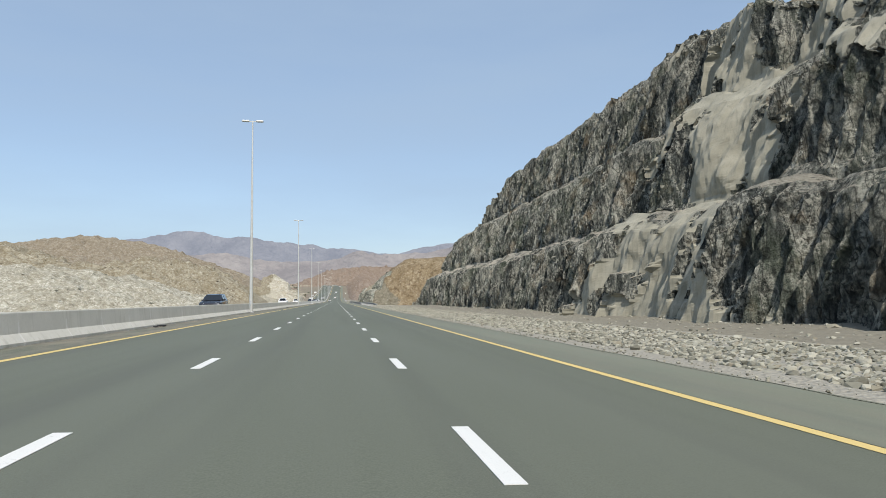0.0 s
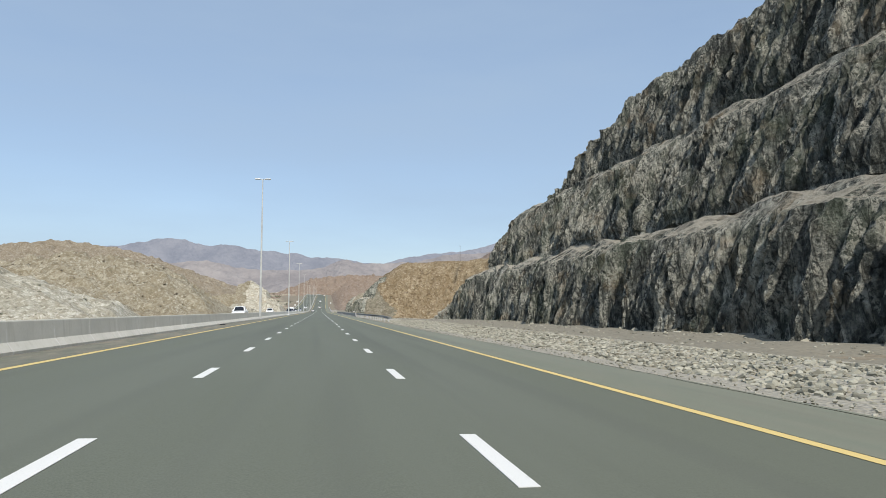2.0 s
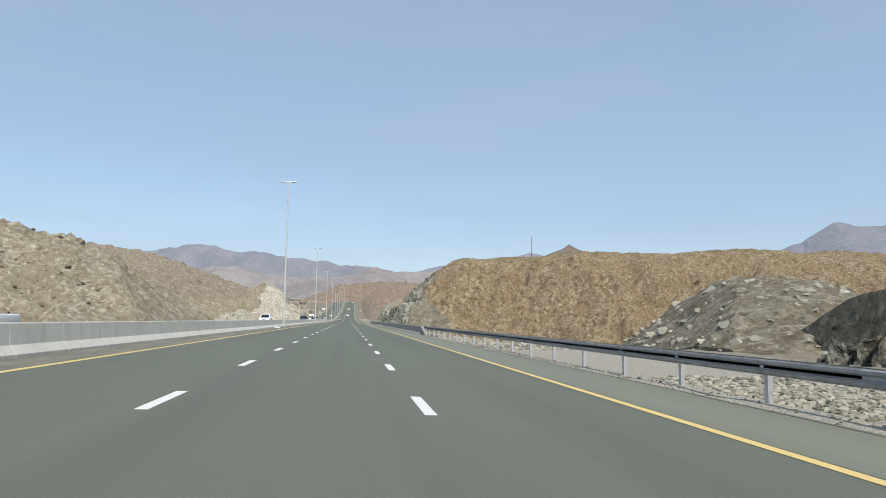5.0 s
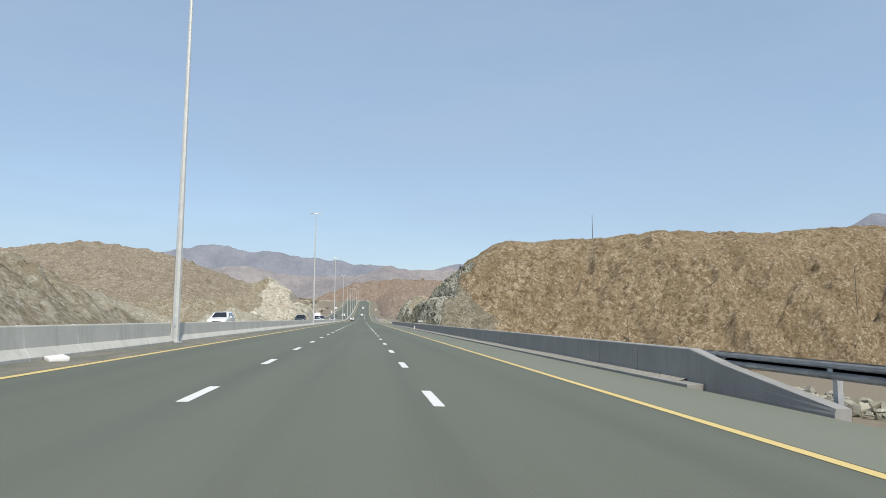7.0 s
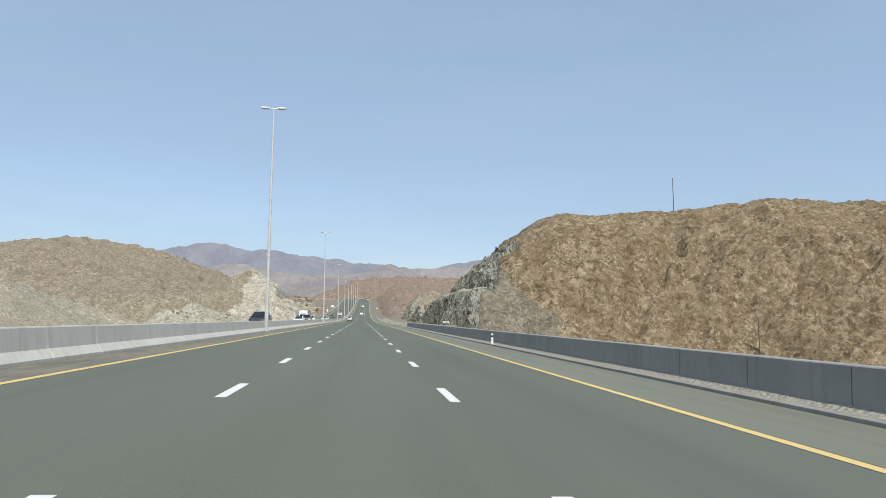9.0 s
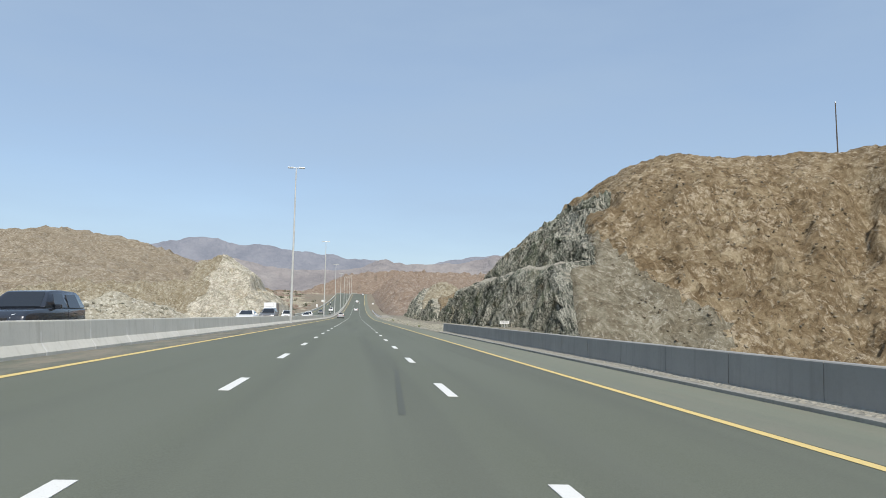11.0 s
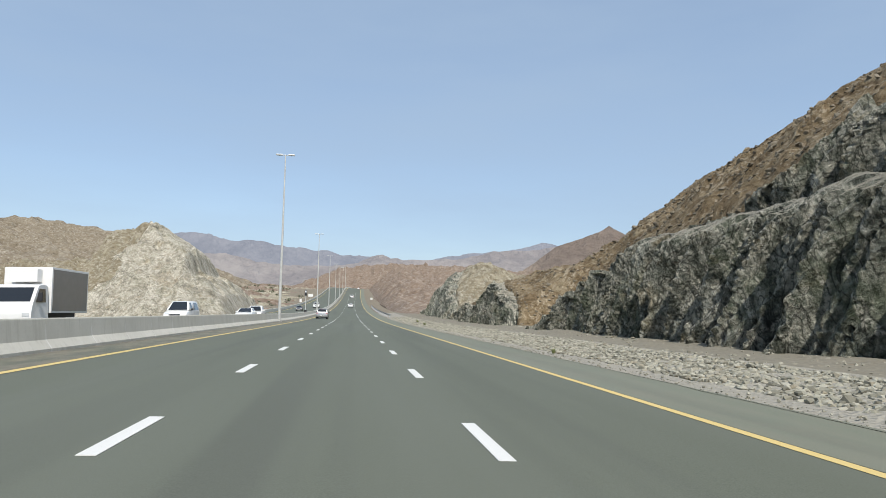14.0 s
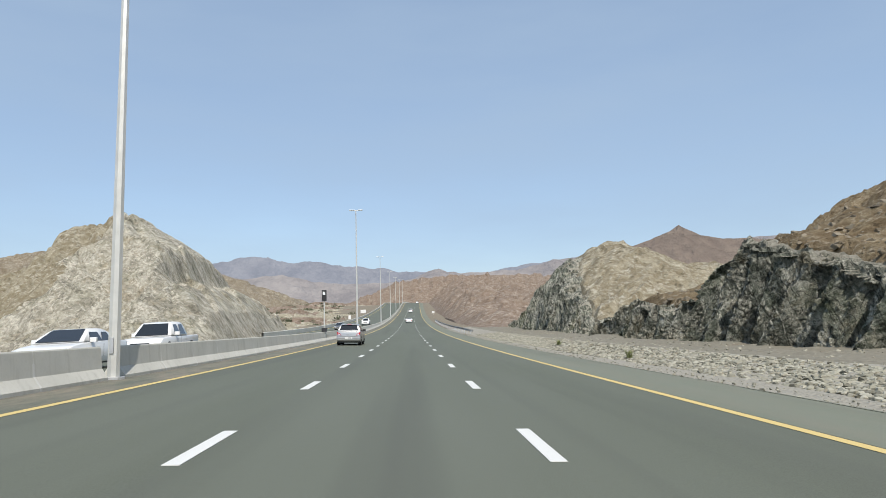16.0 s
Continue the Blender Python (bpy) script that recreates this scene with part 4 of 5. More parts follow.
# wind-blown sand lying along the foot of the parapet
ys = np.arange(199.8, 349.5, 0.3)
P = np.zeros((len(ys), 4, 3))
heap_h = np.clip(0.085 + 0.022 * fbm(ys * 0.2, ys * 0, ys * 0 + 2, 5, 0.6), 0.03, 0.2)
for i, (dx, k) in enumerate(((0.0, 1.0), (-0.06, 0.62), (-0.13, 0.25), (-0.22, -0.05))):
    P[:, i, 0], P[:, i, 1] = X_WALL + 0.095 + dx, ys
    P[:, i, 2] = -FALL * X_WALL + 0.088 + heap_h * k + 0.006 * fbm(ys * 3, ys * 0 + i, ys * 0, 2)
tagged(grid_mesh("sand_drift", P[:, ::-1], M_VERGE, smooth=True), "thin drift of pale sand along the foot of the parapet", "sand", kind="stuff")

# the parapet's near end slopes down to the ground
bm = bmesh.new()
z0 = -FALL * X_WALL
rings = []
for y, k, dx in ((199.7, 1.0, 0.0), (198.3, 0.68, -0.02), (195.0, 0.12, -0.10)):
    rings.append([bm.verts.new((x + X_WALL + dx, y, (z * k if z > 0 else z) + z0)) for x, z in PARAPET])
for va, vb in zip(rings[:-1], rings[1:]):
    for i in range(len(va)):
        j = (i + 1) % len(va)
        bm.faces.new((va[i], va[j], vb[j], vb[i]))
bm.faces.new(rings[0])
bm.faces.new(rings[-1][::-1])
part("end_ramp", bm, M_PARAPET, parapet, "sloping concrete end block")


def w_beam(bm, ys, path, thick=0.004):
    """A W-profile rail along path(y) -> x, z."""
    prof = [(0.0, -0.155), (0.03, -0.15), (-0.05, -0.11), (-0.055, -0.06), (0.0, -0.025), (0.0, 0.025), (-0.055, 0.06), (-0.05, 0.11), (0.03, 0.15), (0.0, 0.155)]
    rings = []
    for y in ys:
        x, z = path(y)
        rings.append([bm.verts.new((x + px, y, z + pz)) for px, pz in prof])
    for r0, r1 in zip(rings[:-1], rings[1:]):
        for i in range(len(prof) - 1):
            bm.faces.new((r0[i], r0[i + 1], r1[i + 1], r1[i]))
    bmesh.ops.solidify(bm, geom=bm.faces[:], thickness=thick)


def guard_rail(y0, y1, flare, x_off=8.42, step=3.2):
    """Steel guard rail on posts; its near end turns out and down where flare is set."""
    root = tagged(new("guard_rail"), "galvanised steel guard rail on posts along the shoulder", "guard rail", "guard rails")

    def path(y):
        x = x_off + float(road_x(y))
        z = float(road_z(y)) - FALL * x_off + 0.66
        if flare and y < y0 + 8:
            t = (y0 + 8 - y) / 8
            x += 0.35 * t * t
            z -= 0.16 * t * t
        return x, z

    bm = bmesh.new()
    w_beam(bm, np.arange(y0, y1 + 0.1, 1.6), path)
    part("rail", bm, M_STEEL, root)
    bm = bmesh.new()
    box(bm, 0.07, 0.17, -0.055, 0.055, -1.0, 0.12)
    post = part("post", bm, M_STEEL, root)
    bm = bmesh.new()
    box(bm, -0.005, 0.07, -0.06, 0.06, -0.09, 0.09)
    block = part("spacer", bm, M_STEEL, root)
    for k, y in enumerate(np.arange(y0 + 0.8, y1, step)):
        x, z = path(y)
        for piece in (post, block):
            ob = piece if k == 0 else new(piece.name.split(".")[0], piece.data)
            ob.parent = root
            ob.matrix_basis = Matrix.Translation((x, float(y), z))
    if flare:
        x, z = path(y0)
        bm = bmesh.new()
        n = 9
        ring = []
        for i in range(n):
            t = math.pi * i / (n - 1)
            ring.append([bm.verts.new((x + 0.16 - 0.17 * math.cos(t), y0 - 0.20 * math.sin(t), z + dz)) for dz in (-0.155, 0.155)])
        for r0, r1 in zip(ring[:-1], ring[1:]):
            bm.faces.new((r0[0], r0[1], r1[1], r1[0]))
        bmesh.ops.solidify(bm, geom=bm.faces[:], thickness=0.006)
        part("end_cap", bm, M_STEEL, root, "rounded steel end piece")
    return root


guard_rail(134.0, 200.5, True)
guard_rail(516.0, 640.0, True, 8.5)

# ---------------------------------------------------------------- loose stones of the verge


def stone_shape(rng, seg):
    """An angular broken stone."""
    bm = bmesh.new()
    sx, sy, sz = rng.uniform(0.42, 0.62), rng.uniform(0.40, 0.60), rng.uniform(0.26, 0.40)
    for k in range(13):
        p = Vector((rng.gauss(0, 1), rng.gauss(0, 1), rng.gauss(0, 1))).normalized()
        m = max(abs(p.x), abs(p.y), abs(p.z)) ** 0.6
        bm.verts.new((p.x / m * sx, p.y / m * sy, p.z / m * sz))
    bmesh.ops.convex_hull(bm, input=bm.verts[:])
    loose = [v for v in bm.verts if not v.link_faces]
    bmesh.ops.delete(bm, geom=loose, context="VERTS")
    bmesh.ops.triangulate(bm, faces=bm.faces[:])
    bmesh.ops.recalc_face_normals(bm, faces=bm.faces[:])
    bm.verts.index_update()
    vs, fs = [v.co.copy() for v in bm.verts], [[v.index for v in f.verts] for f in bm.faces]
    bm.free()
    return vs, fs


rng = random.Random(11)
SHAPES = [stone_shape(rng, 1) for _ in range(14)]


def stone_field(label, y0, y1, near0, near1, x_in, x_out, pitch):
    """A band of hand-sized to football-sized stones pitched on the verge."""
    root = tagged(new("stone_pitching"), label, "stones")
    meshes = []
    for vs, fs in SHAPES:
        me = bpy.data.meshes.new("stone")
        me.from_pydata([tuple(v) for v in vs], [], fs)
        me.materials.append(M_STONE)
        meshes.append(me)
    g = np.random.RandomState(int(y0) + 5)
    X, Y = np.meshgrid(np.arange(x_in, x_out, pitch), np.arange(y0, y1, pitch * 0.9))
    X, Y = (X + g.uniform(-0.38, 0.38, X.shape) * pitch).ravel(), (Y + g.uniform(-0.38, 0.38, Y.shape) * pitch).ravel()
    size = g.uniform(0.65, 1.2, X.shape) * pitch * np.where(g.rand(len(X)) < 0.05, 1.4, 1.0)
    X = X + road_x(Y)
    Z = ground_z(X, Y) + 0.09 + size * g.uniform(-0.20, 0.10, X.shape)
    turn, tip, roll = g.uniform(0, 6.28, X.shape), g.uniform(-0.3, 0.3, X.shape), g.uniform(-0.3, 0.3, X.shape)
    kind = g.randint(0, len(SHAPES), X.shape)
    near = np.where((Y >= near0) & (Y < near1))[0][:150]
    for i in near:
        ob = new("stone", meshes[kind[i]])
        ob.parent = root
        ob.matrix_basis = Matrix.Translation((X[i], Y[i], Z[i])) @ Euler((tip[i], roll[i], turn[i])).to_matrix().to_4x4() @ Matrix.Scale(size[i], 4)
    rest = np.setdiff1d(np.arange(len(X)), near)
    tagged(pile("stone_spread", X[rest], Y[rest], Z[rest], size[rest], turn[rest], tip[rest], kind[rest], M_STONE, root), kind="stuff")
    return root


def pile(name, X, Y, Z, size, turn, tip, kind, material, parent=None):
    """Many stones joined in one mesh."""
    V, F, base = [], [], 0
    for k, (vs, fs) in enumerate(SHAPES):
        i = np.where(kind == k)[0]
        if not len(i):
            continue
        P = np.array([tuple(v) for v in vs])
        c, s_, ct, st = np.cos(turn[i]), np.sin(turn[i]), np.cos(tip[i]), np.sin(tip[i])
        px, py, pz = P[:, 0][None], P[:, 1][None], P[:, 2][None]
        y1, z1 = py * ct[:, None] - pz * st[:, None], py * st[:, None] + pz * ct[:, None]
        x2, y2 = px * c[:, None] - y1 * s_[:, None], px * s_[:, None] + y1 * c[:, None]
        W = np.stack([x2 * size[i][:, None] + X[i][:, None], y2 * size[i][:, None] + Y[i][:, None], z1 * size[i][:, None] + Z[i][:, None]], -1)
        V.append(W.reshape(-1, 3))
        f = np.array(fs)[None] + (base + np.arange(len(i)) * len(P))[:, None, None]
        F.append(f.reshape(-1, 3))
        base += len(i) * len(P)
    V, F = np.concatenate(V), np.concatenate(F)
    me = bpy.data.meshes.new(name)
    me.vertices.add(len(V))
    me.vertices.foreach_set("co", V.reshape(-1).astype(np.float32))
    me.loops.add(len(F) * 3)
    me.loops.foreach_set("vertex_index", F.reshape(-1).astype(np.int32))
    me.polygons.add(len(F))
    me.polygons.foreach_set("loop_start", np.arange(0, len(F) * 3, 3, dtype=np.int32))
    me.update(calc_edges=True)
    me.polygons.foreach_set("use_smooth", [False] * len(me.polygons))
    me.materials.append(material)
    ob = new(name, me)
    ob.parent = parent
    return ob


stone_field("band of pale broken stones pitched on the verge below the cutting", 6, 150, 58, 64, 8.85, 12.4, 0.18)
stone_field("band of pale broken stones between shoulder and dirt strip", 350, 512, 372, 378, 8.95, 12.2, 0.18)


def scatter(label, fn, n, xs, ys, size, material, seed):
    """Loose boulders on a slope."""
    g = np.random.RandomState(seed)
    X, Y = g.uniform(*xs, n), g.uniform(*ys, n)
    S = size[0] + (size[1] - size[0]) * g.rand(n) ** 2.5
    Z = fn(X, Y) + S * g.uniform(-0.30, 0.08, n) - 0.10
    ob = pile("boulders", X, Y, Z, S, g.uniform(0, 6.28, n), g.uniform(-0.6, 0.6, n), g.randint(0, len(SHAPES), n), material)
    return tagged(ob, label, "boulders", kind="stuff")


def clear_of_road(fn):
    return lambda x, y: np.minimum(fn(x, y), -1.4 + 0.75 * (-23.5 - x))


for ys in ((0, 160), (355, 540)):
    scatter("loose rocks fallen along the foot of the cutting", lambda x, y: ground_z(x, y) + 0.17, 300, (18.6, 20.2), ys, (0.10, 0.5), M_STONE, 3)
scatter("rubble bank of pale boulders past the end of the cutting", rubble, 2600, (20.5, 42), (156, 212), (0.2, 1.0), M_STONE, 4)
scatter("pale rubble tipped below the guard rail", lambda x, y: ground_z(x, y) + 0.20, 6000, (8.9, 17), (166, 212), (0.12, 0.42), M_STONE, 8)
def clear_of_face(x, y):
    return np.minimum(hill_b(x, y), np.interp(x - 0.9, [p[0] for p in PROFILE_B], [p[1] for p in PROFILE_B]) - 0.5)


scatter("broken stones covering the slope above the cutting's end", clear_of_face, 16000, (20.5, 52), (402, 480), (0.10, 0.65), M_BOULDER, 21)
scatter("stones scattered over the hill's brown front", clear_of_face, 6000, (24, 62), (346, 384), (0.08, 0.40), M_BOULDER, 22)
scatter("stones lying on the brown hillside", hill_b, 4000, (32, 130), (340, 440), (0.12, 0.5), M_BOULDER, 5)
scatter("stones lying on the hillside across the valley", clear_of_road(HILL_L), 2200, (-120, -30), (190, 260), (0.15, 0.9), M_BOULDER, 6)
scatter("rubble on the grey heap beside the far carriageway", clear_of_road(heap), 900, (-51, -34), (407, 427), (0.2, 0.9), M_STONE, 7)
scatter("rubble on the pale hill beside the far carriageway", clear_of_road(HILL_P), 1500, (-90, -30), (115, 175), (0.15, 0.7), M_STONE, 9)

for k, ys in enumerate(((4, 176), (352, 520))):
    scatter("pebbles scattered over the dirt strip", lambda x, y: ground_z(x, y) + 0.16, 5000, (12.3, 19.5), ys, (0.04, 0.22), M_STONE, 40 + k)
    scatter("small gravel along the edge of the hard shoulder", lambda x, y: road_z(y) - FALL * (x - road_x(y)) + 0.11, 2600, (7.62, 8.5), ys, (0.02, 0.09), M_STONE, 44 + k)


def grass_tuft(x, y, s, seed):
    """A dry tuft of thin blades on the verge."""
    g = random.Random(seed)
    bm = bmesh.new()
    for _ in range(70):
        a, lean, h, r = g.uniform(0, 6.28), g.uniform(0.1, 0.9), g.uniform(0.5, 1.0) * s, g.uniform(0, 0.25) * s
        c, d = Vector((math.cos(a), math.sin(a), 0)), Vector((-math.sin(a), math.cos(a), 0)) * 0.02 * s
        foot, mid, tip = c * r, c * (r + 0.35 * lean * h) + Vector((0, 0, 0.6 * h)), c * (r + lean * h) + Vector((0, 0, 0.85 * h))
        vs = [bm.verts.new(p) for p in (foot - d, foot + d, mid + d, mid - d, tip)]
        bm.faces.new(vs[:4])
        bm.faces.new((vs[3], vs[2], vs[4]))
    ob = tagged(part("grass_tuft", bm, M_GRASS), "small dry green-yellow grass tuft on the stony verge", "grass", "tufts on the verge")
    ob.matrix_basis = Matrix.Translation((x, y, float(ground_z(x, y)) + 0.08))


M_GRASS = simple("dry_grass", (0.17, 0.19, 0.075), 0.85, 0.0, 0.3, 1.5)
for k, (x, y, sz) in enumerate(((8.6, 377.3, 0.42), (8.7, 379.0, 0.3), (9.4, 452.0, 0.5), (10.2, 468.0, 0.55), (8.7, 398.5, 0.3))):
    grass_tuft(x, y, sz, 60 + k)

# ---------------------------------------------------------------- tyre marks
M_SKID = make_paint("tyre_mark", (0.078, 0.084, 0.066), (0.10, 0.107, 0.084))


def tyre_mark(pts, w=0.05):
    """A dark streak of rubber on the asphalt along (x, y)."""
    p = np.array(pts, dtype=float)
    t = np.linspace(0, 1, 14)
    k = np.linspace(0, 1, len(p))
    x, y = np.interp(t, k, p[:, 0]), np.interp(t, k, p[:, 1])
    P = np.zeros((14, 2, 3))
    for i, d in enumerate((w, -w)):
        P[:, i, 0], P[:, i, 1] = x + d, y
        P[:, i, 2] = road_z(y) - FALL * (x + d) + 0.0045
    tagged(grid_mesh("tyre_mark", P, M_SKID), "dark streak of tyre rubber on the asphalt", "road marking", kind="structure")


for pts in ([(7.6, 58.5), (6.5, 54.3), (3.2, 41.0), (2.05, 36.3)], [(6.4, 53.4), (5.2, 46.0), (4.0, 40.0), (3.25, 36.6)], [(-3.15, 402.0), (-3.15, 415.0)], [(1.2, 307.0), (0.84, 300.0)]):
    tyre_mark(pts)

# ---------------------------------------------------------------- poles, signs, speed camera
M_DARKPOLE = simple("weathered_pole", (0.09, 0.075, 0.06), 0.8, 0.0, 0.2)
M_SIGN = simple("sign_white", (0.72, 0.72, 0.70), 0.5, 0.0, 0.05)
M_MARK = simple("sign_mark", (0.12, 0.12, 0.12), 0.6)
M_BLACK = simple("black_plastic", (0.022, 0.022, 0.024), 0.5, 0.0, 0.2)


def hill_pole(x, y, z, h):
    root = tagged(new("utility_pole"), "thin dark utility pole on the hilltop", "pole", "poles on the hill")
    bm = bmesh.new()
    tube(bm, (0, 0, -1.0), (0, 0, h), 0.11, 0.07, 8)
    part("shaft", bm, M_DARKPOLE, root)
    bm = bmesh.new()
    tube(bm, (0, 0, h - 0.05), (0, 0, h + 0.10), 0.12, 0.06, 8)
    part("cap", bm, M_STEEL, root)
    root.matrix_basis = Matrix.Translation((x, y, z))


for x, y, h in ((71.3, 377.5, 8.6), (46.5, 383.0, 1.6), (65.3, 338.0, 6.0), (123.4, 333.5, 12.0)):
    hill_pole(x, y, float(hill_b(np.array([x]), np.array([y]))[0]), h)


def small_sign():
    """Low white notice on a stub post at the foot of the cutting."""
    root = tagged(new("notice_board"), "small white notice on a low post at the cutting's foot", "sign")
    bm = bmesh.new()
    box(bm, -0.03, 0.03, -0.03, 0.03, -0.4, 0.62)
    part("post", bm, M_STEEL, root)
    bm = bmesh.new()
    box(bm, -0.58, 0.58, -0.05, -0.03, 0.42, 0.76, 0.008)
    plate = part("plate", bm, M_SIGN, root)
    for k, w in enumerate((0.42, 0.34)):
        bm = bmesh.new()
        box(bm, -w, w, -0.056, -0.0505, 0.62 - 0.11 * k, 0.67 - 0.11 * k)
        part("text_bar", bm, M_MARK, plate)
    root.matrix_basis = Matrix.Translation((16.2, 360.3, float(ground_z(16.2, 360.3)) + 0.1)) @ Euler((0, 0, 0.25)).to_matrix().to_4x4()


small_sign()


def speed_camera():
    """Slim post with a dark camera housing, standing in the median."""
    y = 484.5
    root = tagged(new("speed_camera"), "dark speed camera housing on a slim post behind the barrier", "speed camera")
    bm = bmesh.new()
    tube(bm, (0, 0, -0.2), (0, 0, 2.9), 0.07, 0.06, 10)
    part("post", bm, M_POLE, root)
    bm = bmesh.new()
    box(bm, -0.20, 0.20, -0.16, 0.16, 2.75, 3.75, 0.04)
    body = part("housing", bm, M_BLACK, root)
    bm = bmesh.new()
    box(bm, -0.11, 0.11, -0.175, -0.158, 3.3, 3.6, 0.01)
    part("lens", bm, M_GLASSY, body)
    bm = bmesh.new()
    box(bm, -0.22, 0.22, -0.22, 0.22, 0.0, 0.35, 0.02)
    part("foot", bm, M_BLACK, root)
    root.matrix_basis = Matrix.Translation((X_KERB - 0.28, y, float(road_z(y)) + 0.84 + 0.2))


speed_camera()


def delineator(x, y, z):
    """Slim white marker post with a dark band beside the parapet."""
    root = tagged(new("marker_post"), "slim white marker post with a black band beside the parapet", "marker post")
    bm = bmesh.new()
    box(bm, -0.06, 0.06, -0.03, 0.03, -0.3, 0.62, 0.015)
    part("post", bm, M_SIGN, root)
    bm = bmesh.new()
    box(bm, -0.063, 0.063, -0.033, 0.033, 0.42, 0.52)
    part("band", bm, M_BLACK, root, "black band")
    root.matrix_basis = Matrix.Translation((x, y, z))


delineator(7.78, 275.0, -FALL * 7.8 + 0.06)


def verge_sign(x, y, z0, w, h, tall, label):
    """Plain white board on a post at the roadside."""
    root = tagged(new("road_sign"), label, "sign", "small roadside signs")
    bm = bmesh.new()
    tube(bm, (0, 0, -0.4), (0, 0, tall), 0.04, 0.04, 8)
    part("post", bm, M_POLE, root)
    bm = bmesh.new()
    box(bm, -w / 2, w / 2, -0.07, -0.045, tall - h, tall, 0.01)
    part("board", bm, M_SIGN, root)
    root.matrix_basis = Matrix.Translation((x, y, z0))


verge_sign(-22.0, 741.0, float(opp_z(-20.5, 741.0)) - 0.2, 2.6, 1.6, 2.9, "white roadside board on a post beyond the far carriageway")
verge_sign(-22.3, 673.0, float(opp_z(-20.5, 673.0)) - 0.2, 1.0, 1.5, 2.2, "small white marker board beyond the far carriageway")
verge_sign(11.4, 728.0, float(ground_z(11.4, 728.0)) + 0.1, 1.2, 1.0, 1.6, "small white sign behind the guard rail")

# edge barrier of the opposite carriageway on the climb
ys = np.arange(520.0, 1062.0, 10.0)
prof = [(0.16, -0.3), (0.16, 0.75), (0.0, 0.80), (-0.16, 0.75), (-0.16, -0.3)]
P = np.zeros((len(ys), len(prof), 3))
for i, (px_, pz_) in enumerate(prof):
    P[:, i, 0], P[:, i, 1], P[:, i, 2] = X_OPP[0] - 0.2 + px_ + road_x(ys), ys, opp_z(X_OPP[0], ys) + pz_
tagged(grid_mesh("edge_barrier", P[:, ::-1], M_CONC), "pale concrete edge barrier of the opposite carriageway", "barrier", kind="structure")


def shrubs(label, n, xs, ys, fn, seed):
    """Low desert bushes, each a loose clump of small leaves."""
    g = np.random.RandomState(seed)
    V = []
    for _ in range(n):
        x, y = g.uniform(*xs), g.uniform(*ys)
        z = float(fn(np.array([x]), np.array([y]))[0])
        s = g.uniform(0.8, 2.0)
        c = np.array([x, y, z + 0.4 * s]) + g.normal(0, 1, (70, 3)) * np.array([0.5, 0.5, 0.32]) * s
        for k in (0, 1, 2):
            V.append(c + g.normal(0, 0.16 * s, (70, 3)))
    V = np.array(V).reshape(n, 3, 70, 3).transpose(0, 2, 1, 3).reshape(-1, 3)
    ob = mesh_ob("shrubs", V, [(3 * i, 3 * i + 1, 3 * i + 2) for i in range(len(V) // 3)], M_SHRUB)
    return tagged(ob, label, "shrubs", kind="stuff")


M_SHRUB = simple("dusty_leaves", (0.075, 0.085, 0.045), 0.85, 0.0, 0.3, 0.4)
shrubs("dusty green bushes on the valley terraces", 260, (-170, -30), (620, 980), VALLEY, 31)

bm = bmesh.new()
box(bm, -0.22, 0.22, -0.30, 0.30, 0.0, 0.10, 0.04)
for v in bm.verts:
    v.co.z += 0.04 * math.sin(9 * v.co.x + 5 * v.co.y)
debris = part("litter", bm, M_SIGN)
tagged(debris, "crumpled white litter lying by the median barrier", "litter")
debris.matrix_basis = Matrix.Translation((-6.6, 202.3, 0.2)) @ Euler((0.1, -0.05, 0.6)).to_matrix().to_4x4()
for y in (28.5, 29.4, 103.2, 104.0):
    bm = bmesh.new()
    box(bm, -0.10, 0.10, -0.16, 0.16, 0.0, 0.07, 0.02)
    d = part("rubber_scrap", bm, M_BLACK)
    tagged(d, "scrap of black tyre rubber at the barrier's foot", "litter")
    d.matrix_basis = Matrix.Translation((-6.75, y, 0.203)) @ Euler((0.0, 0.03, y)).to_matrix().to_4x4()
# ---------------------------------------------------------------- vehicles
M_TYRE = simple("tyre_rubber", (0.022, 0.022, 0.022), 0.85, 0.0, 0.2, 12.0)
M_RIM = simple("alloy_rim", (0.55, 0.55, 0.56), 0.3, 0.9, 0.05)
M_CARGLASS = simple("tinted_glass", (0.012, 0.014, 0.017), 0.06, 0.0, 0.05, coat=0.5)
M_TAIL = simple("tail_lamp_red", (0.42, 0.012, 0.018), 0.15, 0.0, 0.1, coat=0.6)
M_HEAD = simple("head_lamp_clear", (0.70, 0.72, 0.74), 0.12, 0.2, 0.05, coat=0.6)
M_PLATE = simple("number_plate", (0.68, 0.68, 0.66), 0.5, 0.0, 0.03)
M_SILVER = simple("silver_paint", (0.46, 0.46, 0.455), 0.32, 0.75, 0.03, coat=0.6)
M_CARWHITE = simple("white_paint", (0.76, 0.76, 0.75), 0.3, 0.0, 0.02, coat=0.5)
M_CARDARK = simple("dark_paint", (0.022, 0.026, 0.036), 0.25, 0.2, 0.1, coat=0.7)
M_CARGREY = simple("grey_paint", (0.20, 0.20, 0.20), 0.32, 0.5, 0.05, coat=0.6)

